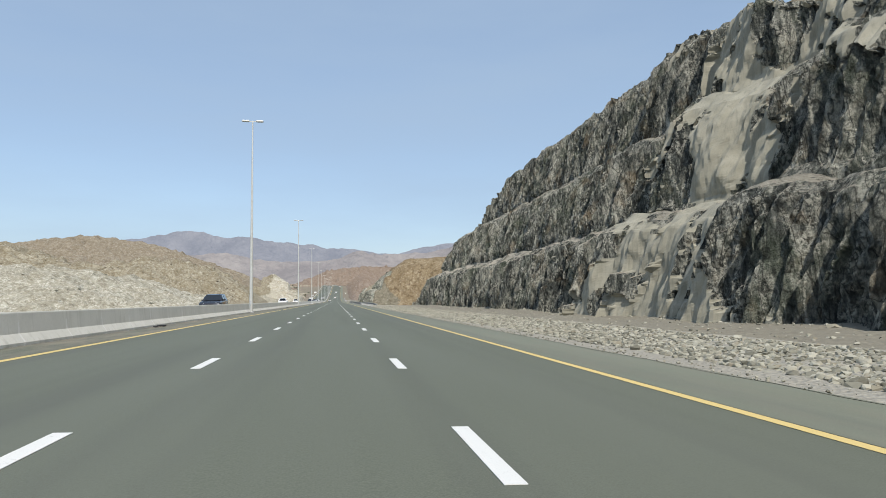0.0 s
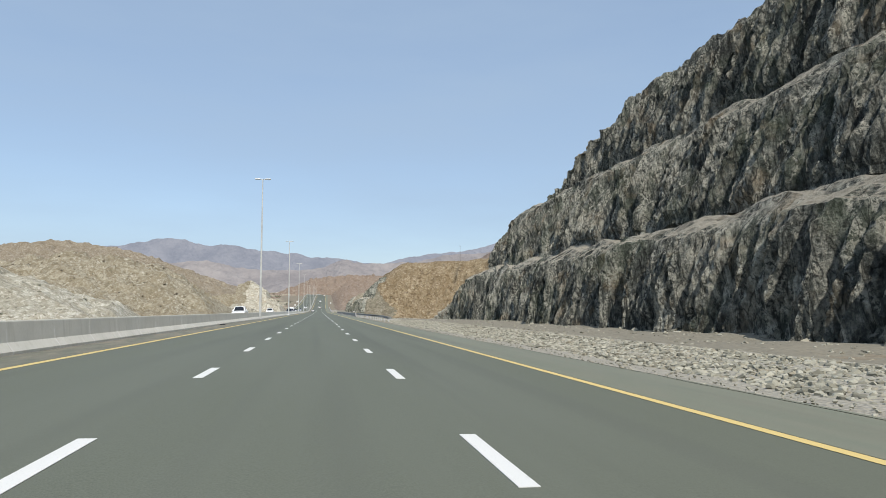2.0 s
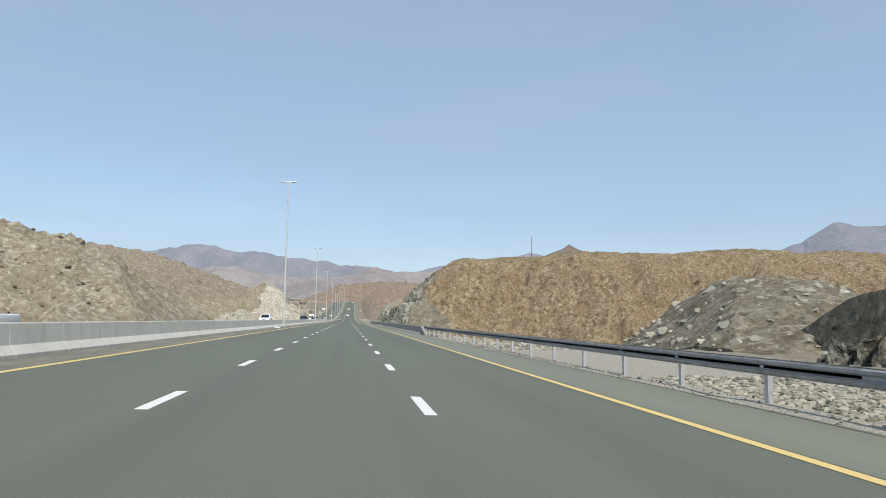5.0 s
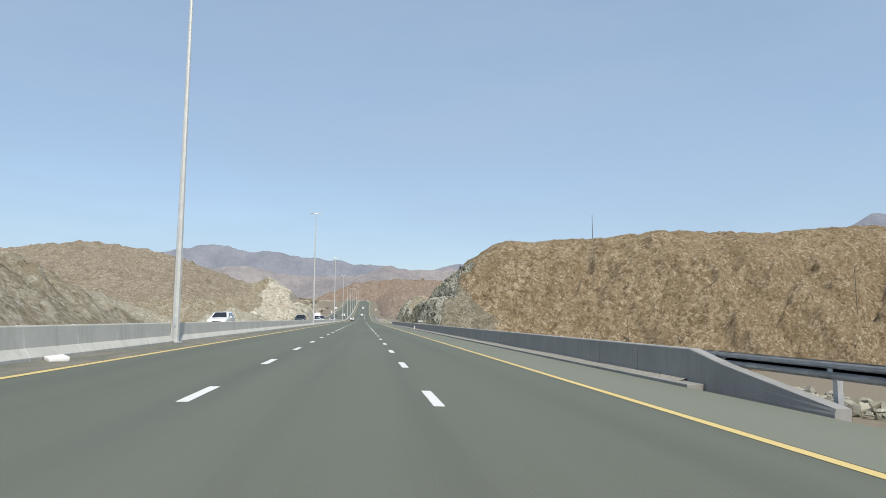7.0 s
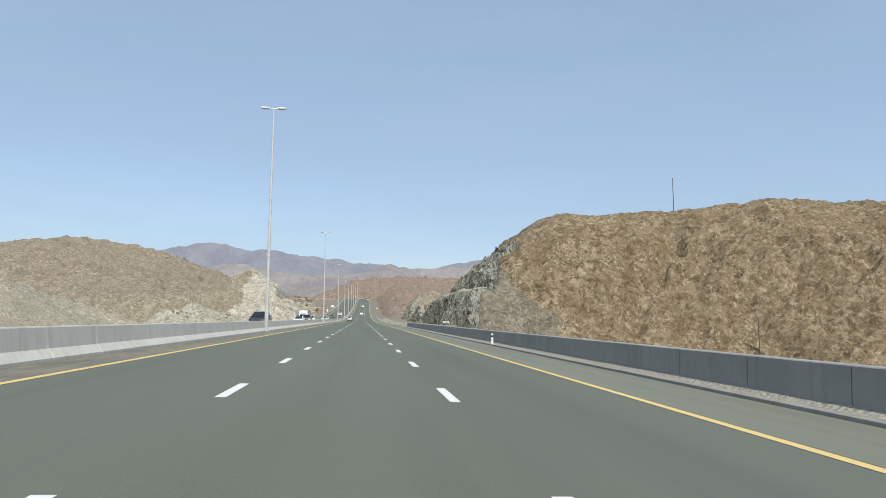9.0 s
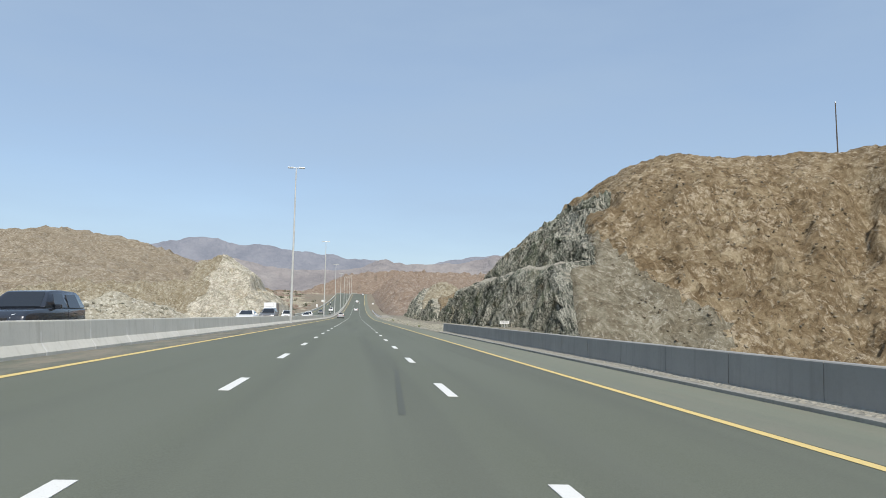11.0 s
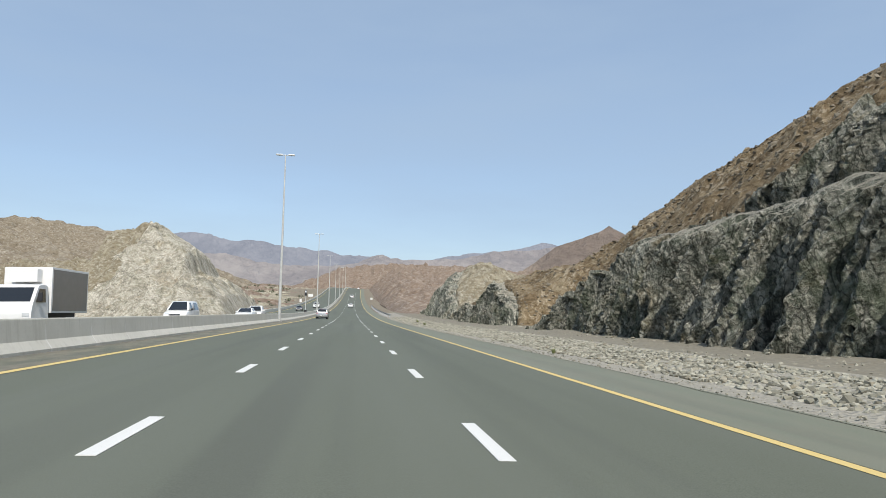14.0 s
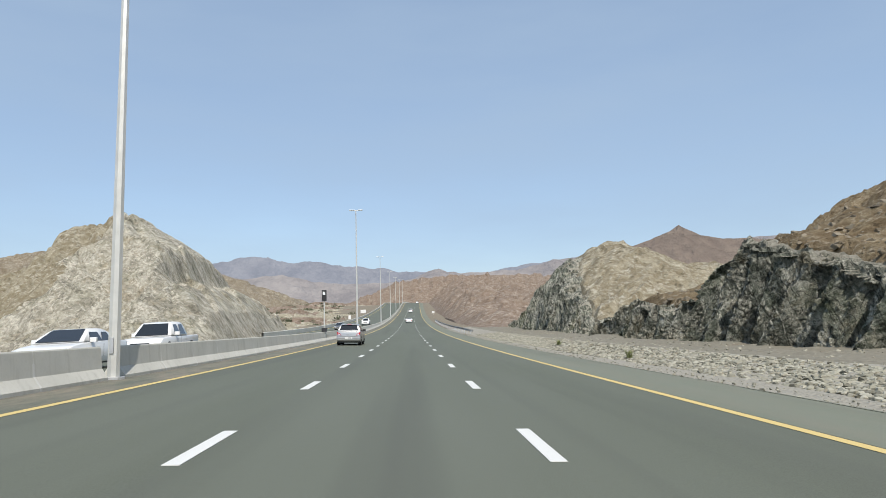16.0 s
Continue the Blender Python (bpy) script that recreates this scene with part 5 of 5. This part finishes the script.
# side outlines from rear (0) to nose: body under the windows, and the cabin on top
KINDS = {
    "hatchback": dict(L=4.30, W=1.70, belt=0.95, roof=1.53, body=[(0.02, 0.42), (0.0, 0.62), (0.06, 0.98), (0.16, 1.02), (2.95, 1.00), (3.55, 0.93), (4.10, 0.78), (4.28, 0.62), (4.30, 0.34), (4.15, 0.24), (0.12, 0.26)],
                      cabin=[(0.14, 1.00), (0.42, 1.44), (0.70, 1.50), (1.60, 1.54), (2.30, 1.48), (3.20, 0.99)], wheels=(0.72, 3.32), wr=0.31, glass=((0.55, 1.28), (1.42, 2.16))),
    "sedan": dict(L=4.80, W=1.80, belt=0.93, roof=1.45, body=[(0.03, 0.42), (0.0, 0.65), (0.06, 0.98), (0.95, 1.02), (3.30, 0.97), (4.20, 0.86), (4.68, 0.70), (4.80, 0.52), (4.78, 0.30), (4.6, 0.22), (0.15, 0.26)],
                  cabin=[(0.75, 1.00), (1.45, 1.38), (1.90, 1.45), (2.60, 1.44), (3.50, 0.97)], wheels=(1.0, 3.78), wr=0.33, glass=((1.40, 1.95), (2.08, 2.85))),
    "suv": dict(L=4.95, W=1.95, belt=1.15, roof=1.86, body=[(0.03, 0.50), (0.0, 0.75), (0.05, 1.18), (0.12, 1.22), (3.45, 1.20), (4.60, 1.10), (4.88, 0.92), (4.95, 0.70), (4.93, 0.42), (4.75, 0.34), (0.15, 0.38)],
                cabin=[(0.08, 1.20), (0.26, 1.74), (0.50, 1.84), (1.80, 1.88), (2.70, 1.82), (3.55, 1.19)], wheels=(1.0, 3.85), wr=0.39, glass=((0.55, 1.55), (1.70, 2.60))),
    "van": dict(L=4.90, W=1.85, belt=1.12, roof=1.96, body=[(0.03, 0.45), (0.0, 0.70), (0.03, 1.15), (0.06, 1.20), (3.85, 1.12), (4.55, 0.98), (4.85, 0.78), (4.90, 0.55), (4.85, 0.30), (4.7, 0.25), (0.12, 0.28)],
                cabin=[(0.04, 1.18), (0.10, 1.86), (0.30, 1.94), (2.00, 1.97), (3.10, 1.92), (4.05, 1.12)], wheels=(0.95, 3.75), wr=0.33, glass=((0.40, 1.75), (2.45, 3.15))),
    "pickup": dict(L=5.20, W=1.82, belt=1.08, roof=1.76, body=[(0.03, 0.55), (0.0, 0.75), (0.02, 1.08), (0.10, 1.10), (3.70, 1.08), (4.85, 1.00), (5.15, 0.84), (5.20, 0.62), (5.15, 0.42), (4.95, 0.36), (0.15, 0.42)],
                   cabin=[(1.70, 1.08), (1.86, 1.66), (2.10, 1.74), (2.90, 1.76), (3.30, 1.70), (3.95, 1.08)], wheels=(1.15, 4.15), wr=0.38, glass=((1.95, 2.55), (2.68, 3.25))),
}


def eased(outline, cut=0.10, most=0.09):
    """A closed outline with its corners rounded off twice."""
    for _ in range(2):
        out = []
        n = len(outline)
        for i in range(n):
            p, q = Vector(outline[i]), Vector(outline[(i + 1) % n])
            k = min(cut, most / max((q - p).length, 1e-6))
            out += [tuple(p.lerp(q, k)), tuple(q.lerp(p, k))]
        outline, cut, most = out, 0.25, most * 0.4
    return outline


def side_loft(bm, outline, half, tuck):
    """A closed side outline (y, z) given width, crowned across; half(z) is the half width at a height."""
    outline = eased(outline)
    n = len(outline)
    cy, cz = sum(p[0] for p in outline) / n, sum(p[1] for p in outline) / n
    rings = []
    for f, inset in ((-1.0, 1.0), (-0.985, 0.55), (-0.95, 0.22), (-0.86, 0.0), (-0.45, -0.12), (0.0, -0.16), (0.45, -0.12), (0.86, 0.0), (0.95, 0.22), (0.985, 0.55), (1.0, 1.0)):
        k = inset * tuck
        rings.append([bm.verts.new((f * half(z), y + (cy - y) * k * 0.30, z + (cz - z) * k * (0.5 if inset < 0 else 1.0))) for y, z in outline])
    for r0, r1 in zip(rings[:-1], rings[1:]):
        for i in range(n):
            j = (i + 1) % n
            bm.faces.new((r0[i], r0[j], r1[j], r1[i]))
    bm.faces.new(rings[0])
    bm.faces.new(rings[-1][::-1])
    bmesh.ops.recalc_face_normals(bm, faces=bm.faces[:])


def wheel(parent, x, y, r, width=0.20):
    bm = bmesh.new()
    bmesh.ops.create_cone(bm, cap_ends=True, segments=22, radius1=r, radius2=r, depth=width, matrix=Matrix.Rotation(math.pi / 2, 4, "Y"))
    bmesh.ops.bevel(bm, geom=[e for e in bm.edges if e.calc_length() < 0.2], offset=0.025, segments=2, affect="EDGES")
    w = part("wheel", bm, M_TYRE, parent, "black tyre on a bright rim", True)
    w.matrix_basis = Matrix.Translation((x, y, r))
    side = 1 if x > 0 else -1
    bm = bmesh.new()
    bmesh.ops.create_cone(bm, cap_ends=True, segments=18, radius1=r * 0.66, radius2=r * 0.62, depth=0.03, matrix=Matrix.Translation((side * (width / 2 + 0.006), 0, 0)) @ Matrix.Rotation(side * math.pi / 2, 4, "Y"))
    part("rim", bm, M_RIM, w)
    bm = bmesh.new()
    for k in range(5):
        a = 2 * math.pi * k / 5
        tube(bm, (side * (width / 2 + 0.024), 0.2 * r * math.cos(a + 0.6), 0.2 * r * math.sin(a + 0.6)), (side * (width / 2 + 0.024), 0.52 * r * math.cos(a + 0.6), 0.52 * r * math.sin(a + 0.6)), r * 0.11, r * 0.13, 6)
    part("rim_gap", bm, M_BLACK, w)


def quad_panel(bm, pts, push):
    """A thin panel lifted off the surface it covers."""
    vs = [Vector(p) for p in pts]
    nrm = (vs[1] - vs[0]).cross(vs[2] - vs[0]).normalized() * push
    front = [bm.verts.new(v + nrm) for v in vs]
    back = [bm.verts.new(v - nrm * 0.6) for v in vs]
    bm.faces.new(front)
    bm.faces.new(back[::-1])
    n = len(vs)
    for i in range(n):
        j = (i + 1) % n
        bm.faces.new((front[j], front[i], back[i], back[j]))


def car(kind, paint, label):
    """A passenger vehicle: tail at its origin, nose along +y."""
    k = KINDS[kind]
    root = tagged(new("car" if kind != "van" else "van"), label, "car" if kind != "van" else "van", "vehicles on the motorway")
    hw, belt, roof = k["W"] / 2, k["belt"], k["roof"]

    def half(z):
        if z < belt:
            return hw * (1 - 0.05 * max(0, (0.45 - z)) / 0.2)
        return hw * (1 - 0.29 * (z - belt) / (roof - belt))

    bm = bmesh.new()
    side_loft(bm, k["body"], lambda z: hw, 0.10)
    part("body", bm, paint, root, smooth=True)
    bm = bmesh.new()
    side_loft(bm, k["cabin"], half, 0.03)
    part("cabin", bm, paint, root, smooth=True)
    cab = k["cabin"]
    top_r, top_f = cab[1], cab[-2]
    # rear window, windscreen
    for nm, lo, hi in (("rear_window", cab[0], top_r), ("windscreen", cab[-1], top_f)):
        p0 = (lo[0] + 0.22 * (hi[0] - lo[0]), lo[1] + 0.22 * (hi[1] - lo[1]))
        p1 = (lo[0] + 0.94 * (hi[0] - lo[0]), lo[1] + 0.94 * (hi[1] - lo[1]))
        if nm == "windscreen":
            p0 = (lo[0] + 0.08 * (hi[0] - lo[0]), lo[1] + 0.08 * (hi[1] - lo[1]))
        w0, w1 = half(p0[1]) * 0.84, half(p1[1]) * 0.84
        pts = [(-w0, *p0), (w0, *p0), (w1, *p1), (-w1, *p1)]
        bm = bmesh.new()
        quad_panel(bm, pts if nm == "rear_window" else pts[::-1], 0.016)
        part(nm, bm, M_CARGLASS, root, "dark tinted glass")
    # side windows
    lo_z, hi_z = belt + 0.07, roof - 0.14
    for s in (-1, 1):
        for y0, y1 in k["glass"]:
            a0, a1 = half(lo_z) * 1.0, half(hi_z) * 1.0
            pts = [(s * a0, y0, lo_z), (s * a0, y1 + 0.12 * (y0 > 1), lo_z), (s * a1, y1 - 0.10, hi_z), (s * a1, y0 + 0.08, hi_z)]
            bm = bmesh.new()
            quad_panel(bm, pts if s > 0 else pts[::-1], 0.012)
            part("side_window", bm, M_CARGLASS, root, "dark tinted glass")
        # door gap, handle, mirror
        ym = (k["glass"][0][1] + k["glass"][1][0]) / 2
        bm = bmesh.new()
        box(bm, s * hw - 0.004, s * hw + 0.004, ym - 0.008, ym + 0.008, 0.42, belt - 0.02)
        part("door_gap", bm, M_BLACK, root)
        bm = bmesh.new()
        for dy in (-0.75, 0.32):
            box(bm, s * hw - 0.01, s * hw + 0.03, ym + dy, ym + dy + 0.2, belt - 0.16, belt - 0.12, 0.008)
        part("door_handle", bm, paint, root)
        my = k["glass"][1][1] + 0.05
        bm = bmesh.new()
        box(bm, min(s * (hw - 0.02), s * (hw + 0.20)), max(s * (hw - 0.02), s * (hw + 0.20)), my, my + 0.11, belt + 0.02, belt + 0.19, 0.03)
        part("wing_mirror", bm, M_BLACK if kind in ("hatchback", "van") else paint, root)
        # lamps
        z_l = belt - 0.08
        bm = bmesh.new()
        tail = [(s * hw * 0.60, 0.03, z_l - 0.17), (s * hw * 0.94, 0.03, z_l - 0.10), (s * hw * 0.97, 0.05, z_l + 0.10), (s * hw * 0.74, 0.05, z_l - 0.02)]
        quad_panel(bm, tail if s > 0 else tail[::-1], 0.04)
        tl = part("tail_lamp", bm, M_TAIL, root, "red tail lamp")
        bm = bmesh.new()
        quad_panel(bm, ([(s * hw * 0.72, 0.0, z_l - 0.12), (s * hw * 0.86, 0.0, z_l - 0.09), (s * hw * 0.86, 0.01, z_l - 0.02), (s * hw * 0.76, 0.01, z_l - 0.05)])[::1 if s > 0 else -1], 0.012)
        part("reflector", bm, M_HEAD, tl)
        yn = k["body"][-5][0] if len(k["body"]) > 10 else k["L"] - 0.2
        hz = belt - 0.26
        bm = bmesh.new()
        head = [(s * hw * 0.52, k["L"] - 0.06, hz - 0.06), (s * hw * 0.95, k["L"] - 0.24, hz - 0.03), (s * hw * 0.95, k["L"] - 0.34, hz + 0.10), (s * hw * 0.55, k["L"] - 0.16, hz + 0.07)]
        quad_panel(bm, head[::-1] if s > 0 else head, 0.04)
        part("head_lamp", bm, M_HEAD, root, "clear headlamp")
        for wy in k["wheels"]:
            wheel(root, s * (hw - 0.11), wy, k["wr"])
            bm = bmesh.new()
            bmesh.ops.create_cone(bm, cap_ends=True, segments=20, radius1=k["wr"] + 0.06, radius2=k["wr"] + 0.06, depth=0.02, matrix=Matrix.Translation((s * (hw - 0.004), wy, k["wr"] + 0.01)) @ Matrix.Rotation(math.pi / 2, 4, "Y"))
            part("wheel_arch", bm, M_BLACK, root)
    # bumper sill, grille, plates, wiper, aerial
    bm = bmesh.new()
    box(bm, -hw * 0.92, hw * 0.92, 0.10, k["L"] - 0.15, 0.20, 0.36)
    part("underbody", bm, M_BLACK, root)
    bm = bmesh.new()
    box(bm, -hw * 0.97, hw * 0.97, -0.05, 0.12, 0.36, 0.60, 0.04)
    part("rear_bumper", bm, paint, root)
    bm = bmesh.new()
    box(bm, -0.26, 0.26, -0.066, -0.045, 0.47, 0.60)
    pl = part("rear_plate", bm, M_PLATE, root, "white number plate")
    bm = bmesh.new()
    box(bm, -0.02, 0.20, -0.071, -0.0655, 0.505, 0.565)
    part("plate_bar", bm, M_MARK, pl)
    bm = bmesh.new()
    box(bm, -0.12, 0.12, -0.02, 0.06, belt - 0.20, belt - 0.14, 0.015)
    part("boot_handle", bm, M_RIM, root)
    bm = bmesh.new()
    box(bm, -hw * 0.45, hw * 0.45, k["L"] - 0.12, k["L"] + 0.012, belt - 0.44, belt - 0.28, 0.02)
    part("grille", bm, M_BLACK, root)
    bm = bmesh.new()
    box(bm, -0.26, 0.26, k["L"] + 0.005, k["L"] + 0.025, 0.40, 0.51)
    part("front_plate", bm, M_PLATE, root, "white number plate")
    bm = bmesh.new()
    tube(bm, (0.0, cab[2][0] + 0.1, cab[2][1] - 0.02), (0.0, cab[2][0] - 0.08, cab[2][1] + 0.20), 0.010, 0.005, 6)
    part("aerial", bm, M_BLACK, root)
    if kind == "hatchback":
        bm = bmesh.new()
        box(bm, -hw * 0.66, hw * 0.66, 0.34, 0.56, 1.45, 1.50, 0.018)
        sp = part("roof_spoiler", bm, paint, root)
        bm = bmesh.new()
        box(bm, -0.17, 0.17, 0.325, 0.345, 1.455, 1.485)
        part("brake_light", bm, M_TAIL, sp, "high red brake light")
        bm = bmesh.new()
        box(bm, -hw * 0.72, hw * 0.72, -0.062, -0.045, 0.62, 0.66, 0.008)
        part("bumper_strip", bm, paint, root)
    return root


def box_truck(label):
    """White light lorry with a tall box body; tail at its origin, nose along +y."""
    root = tagged(new("box_truck"), label, "truck", "vehicles on the motorway")
    bm = bmesh.new()
    box(bm, -1.02, 1.02, 0.0, 4.1, 0.95, 3.05, 0.03)
    cargo = part("cargo_box", bm, M_CARWHITE, root)
    for s in (-1, 1):
        bm = bmesh.new()
        box(bm, min(s * 1.02, s * 1.03), max(s * 1.02, s * 1.03), 0.12, 3.98, 1.05, 2.95)
        part("side_panel", bm, M_CARGREY, cargo, "grey side panel")
    bm = bmesh.new()
    side_loft(bm, [(4.25, 0.55), (4.25, 2.15), (4.55, 2.25), (5.15, 2.20), (5.75, 1.35), (5.85, 0.95), (5.85, 0.50)], lambda z: 0.98 - 0.05 * max(0, z - 1.3), 0.05)
    cabn = part("cab", bm, M_CARWHITE, root)
    bm = bmesh.new()
    quad_panel(bm, [(0.84, 5.68, 1.45), (-0.84, 5.68, 1.45), (-0.80, 5.24, 2.07), (0.80, 5.24, 2.07)], 0.02)
    part("windscreen", bm, M_CARGLASS, cabn, "dark windscreen")
    for s in (-1, 1):
        bm = bmesh.new()
        pts = [(s * 0.97, 4.55, 1.42), (s * 0.97, 5.45, 1.42), (s * 0.95, 5.12, 2.02), (s * 0.95, 4.60, 2.02)]
        quad_panel(bm, pts if s > 0 else pts[::-1], 0.015)
        part("side_window", bm, M_CARGLASS, cabn)
        bm = bmesh.new()
        box(bm, min(s * 0.62, s * 0.90), max(s * 0.62, s * 0.90), 5.82, 5.875, 0.80, 0.98, 0.02)
        part("head_lamp", bm, M_HEAD, cabn)
        bm = bmesh.new()
        box(bm, min(s * 1.02, s * 1.20), max(s * 1.02, s * 1.20), 5.35, 5.45, 1.45, 1.85, 0.03)
        part("wing_mirror", bm, M_BLACK, cabn)
        for wy in (1.0, 4.95):
            wheel(root, s * 0.86, wy, 0.38, 0.24)
    bm = bmesh.new()
    box(bm, -0.45, 0.45, 0.05, 5.6, 0.55, 0.95)
    part("chassis", bm, M_BLACK, root)
    bm = bmesh.new()
    box(bm, -0.6, 0.6, 4.12, 4.6, 2.35, 2.95, 0.06)
    part("cooling_unit", bm, M_CARWHITE, root, "white refrigeration unit")
    bm = bmesh.new()
    box(bm, -0.92, 0.92, 5.83, 5.93, 0.42, 0.66, 0.02)
    part("front_bumper", bm, M_CARGREY, root)
    return root


def park(ob, x, y, ahead=True):
    """Stands a vehicle on its carriageway; y is the end nearer the viewer."""
    x2 = x + float(road_x(y))
    if ahead:
        slope = float(road_z(y + 2) - road_z(y)) / 2
        z = float(road_z(y)) - FALL * x
        ob.matrix_basis = Matrix.Translation((x2, y, z)) @ Euler((math.atan(slope), math.atan(FALL), 0)).to_matrix().to_4x4()
    else:
        length = 5.9 if "truck" in ob.name else 4.7
        y2 = y + length
        slope = float(road_z(y2) - road_z(y)) / length
        ob.matrix_basis = Matrix.Translation((x2, y2, float(opp_z(x, y2)))) @ Euler((0, 0, math.pi)).to_matrix().to_4x4() @ Euler((-math.atan(slope), 0.02, 0)).to_matrix().to_4x4()
    return ob


park(car("hatchback", M_SILVER, "silver five-door hatchback with dark tinted windows on the motorway"), -3.95, 472.0)
park(car("sedan", M_CARWHITE, "white saloon car far ahead in the middle lane"), 0.1, 620.0)
park(car("suv", M_CARWHITE, "white off-road wagon far ahead in the middle lane"), 0.0, 760.0)
park(car("sedan", M_CARWHITE, "white saloon car driving on the climbing road"), 3.6, 900.0)
park(car("suv", M_CARDARK, "dark blue off-road wagon coming along the far carriageway"), -11.5, 66.0, False)
park(car("pickup", M_CARWHITE, "white pickup coming along the far carriageway behind a lamp"), -11.5, 153.0, False)
park(car("suv", M_CARWHITE, "white off-road wagon coming along the far carriageway"), -14.8, 257.5, False)
park(car("suv", M_CARDARK, "black off-road wagon coming along the far carriageway"), -11.5, 314.5, False)
park(car("sedan", M_CARWHITE, "white saloon with dark windows on the far carriageway"), -11.5, 362.0, False)
park(car("suv", M_CARGREY, "dark grey off-road wagon on the far carriageway"), -11.5, 380.0, False)
park(box_truck("white box lorry with grey sides on the far carriageway"), -14.2, 402.5, False)
park(car("van", M_CARWHITE, "white delivery van on the far carriageway"), -14.2, 429.5, False)
park(car("sedan", M_CARWHITE, "white saloon passing behind the median barrier"), -11.5, 447.0, False)
park(car("pickup", M_CARWHITE, "white pickup beside the lamp on the far carriageway"), -11.5, 455.5, False)
park(car("sedan", M_CARGREY, "grey saloon in the distance on the far carriageway"), -14.2, 560.0, False)
park(car("suv", M_CARWHITE, "white off-road wagon in the distance on the far carriageway"), -11.5, 600.0, False)
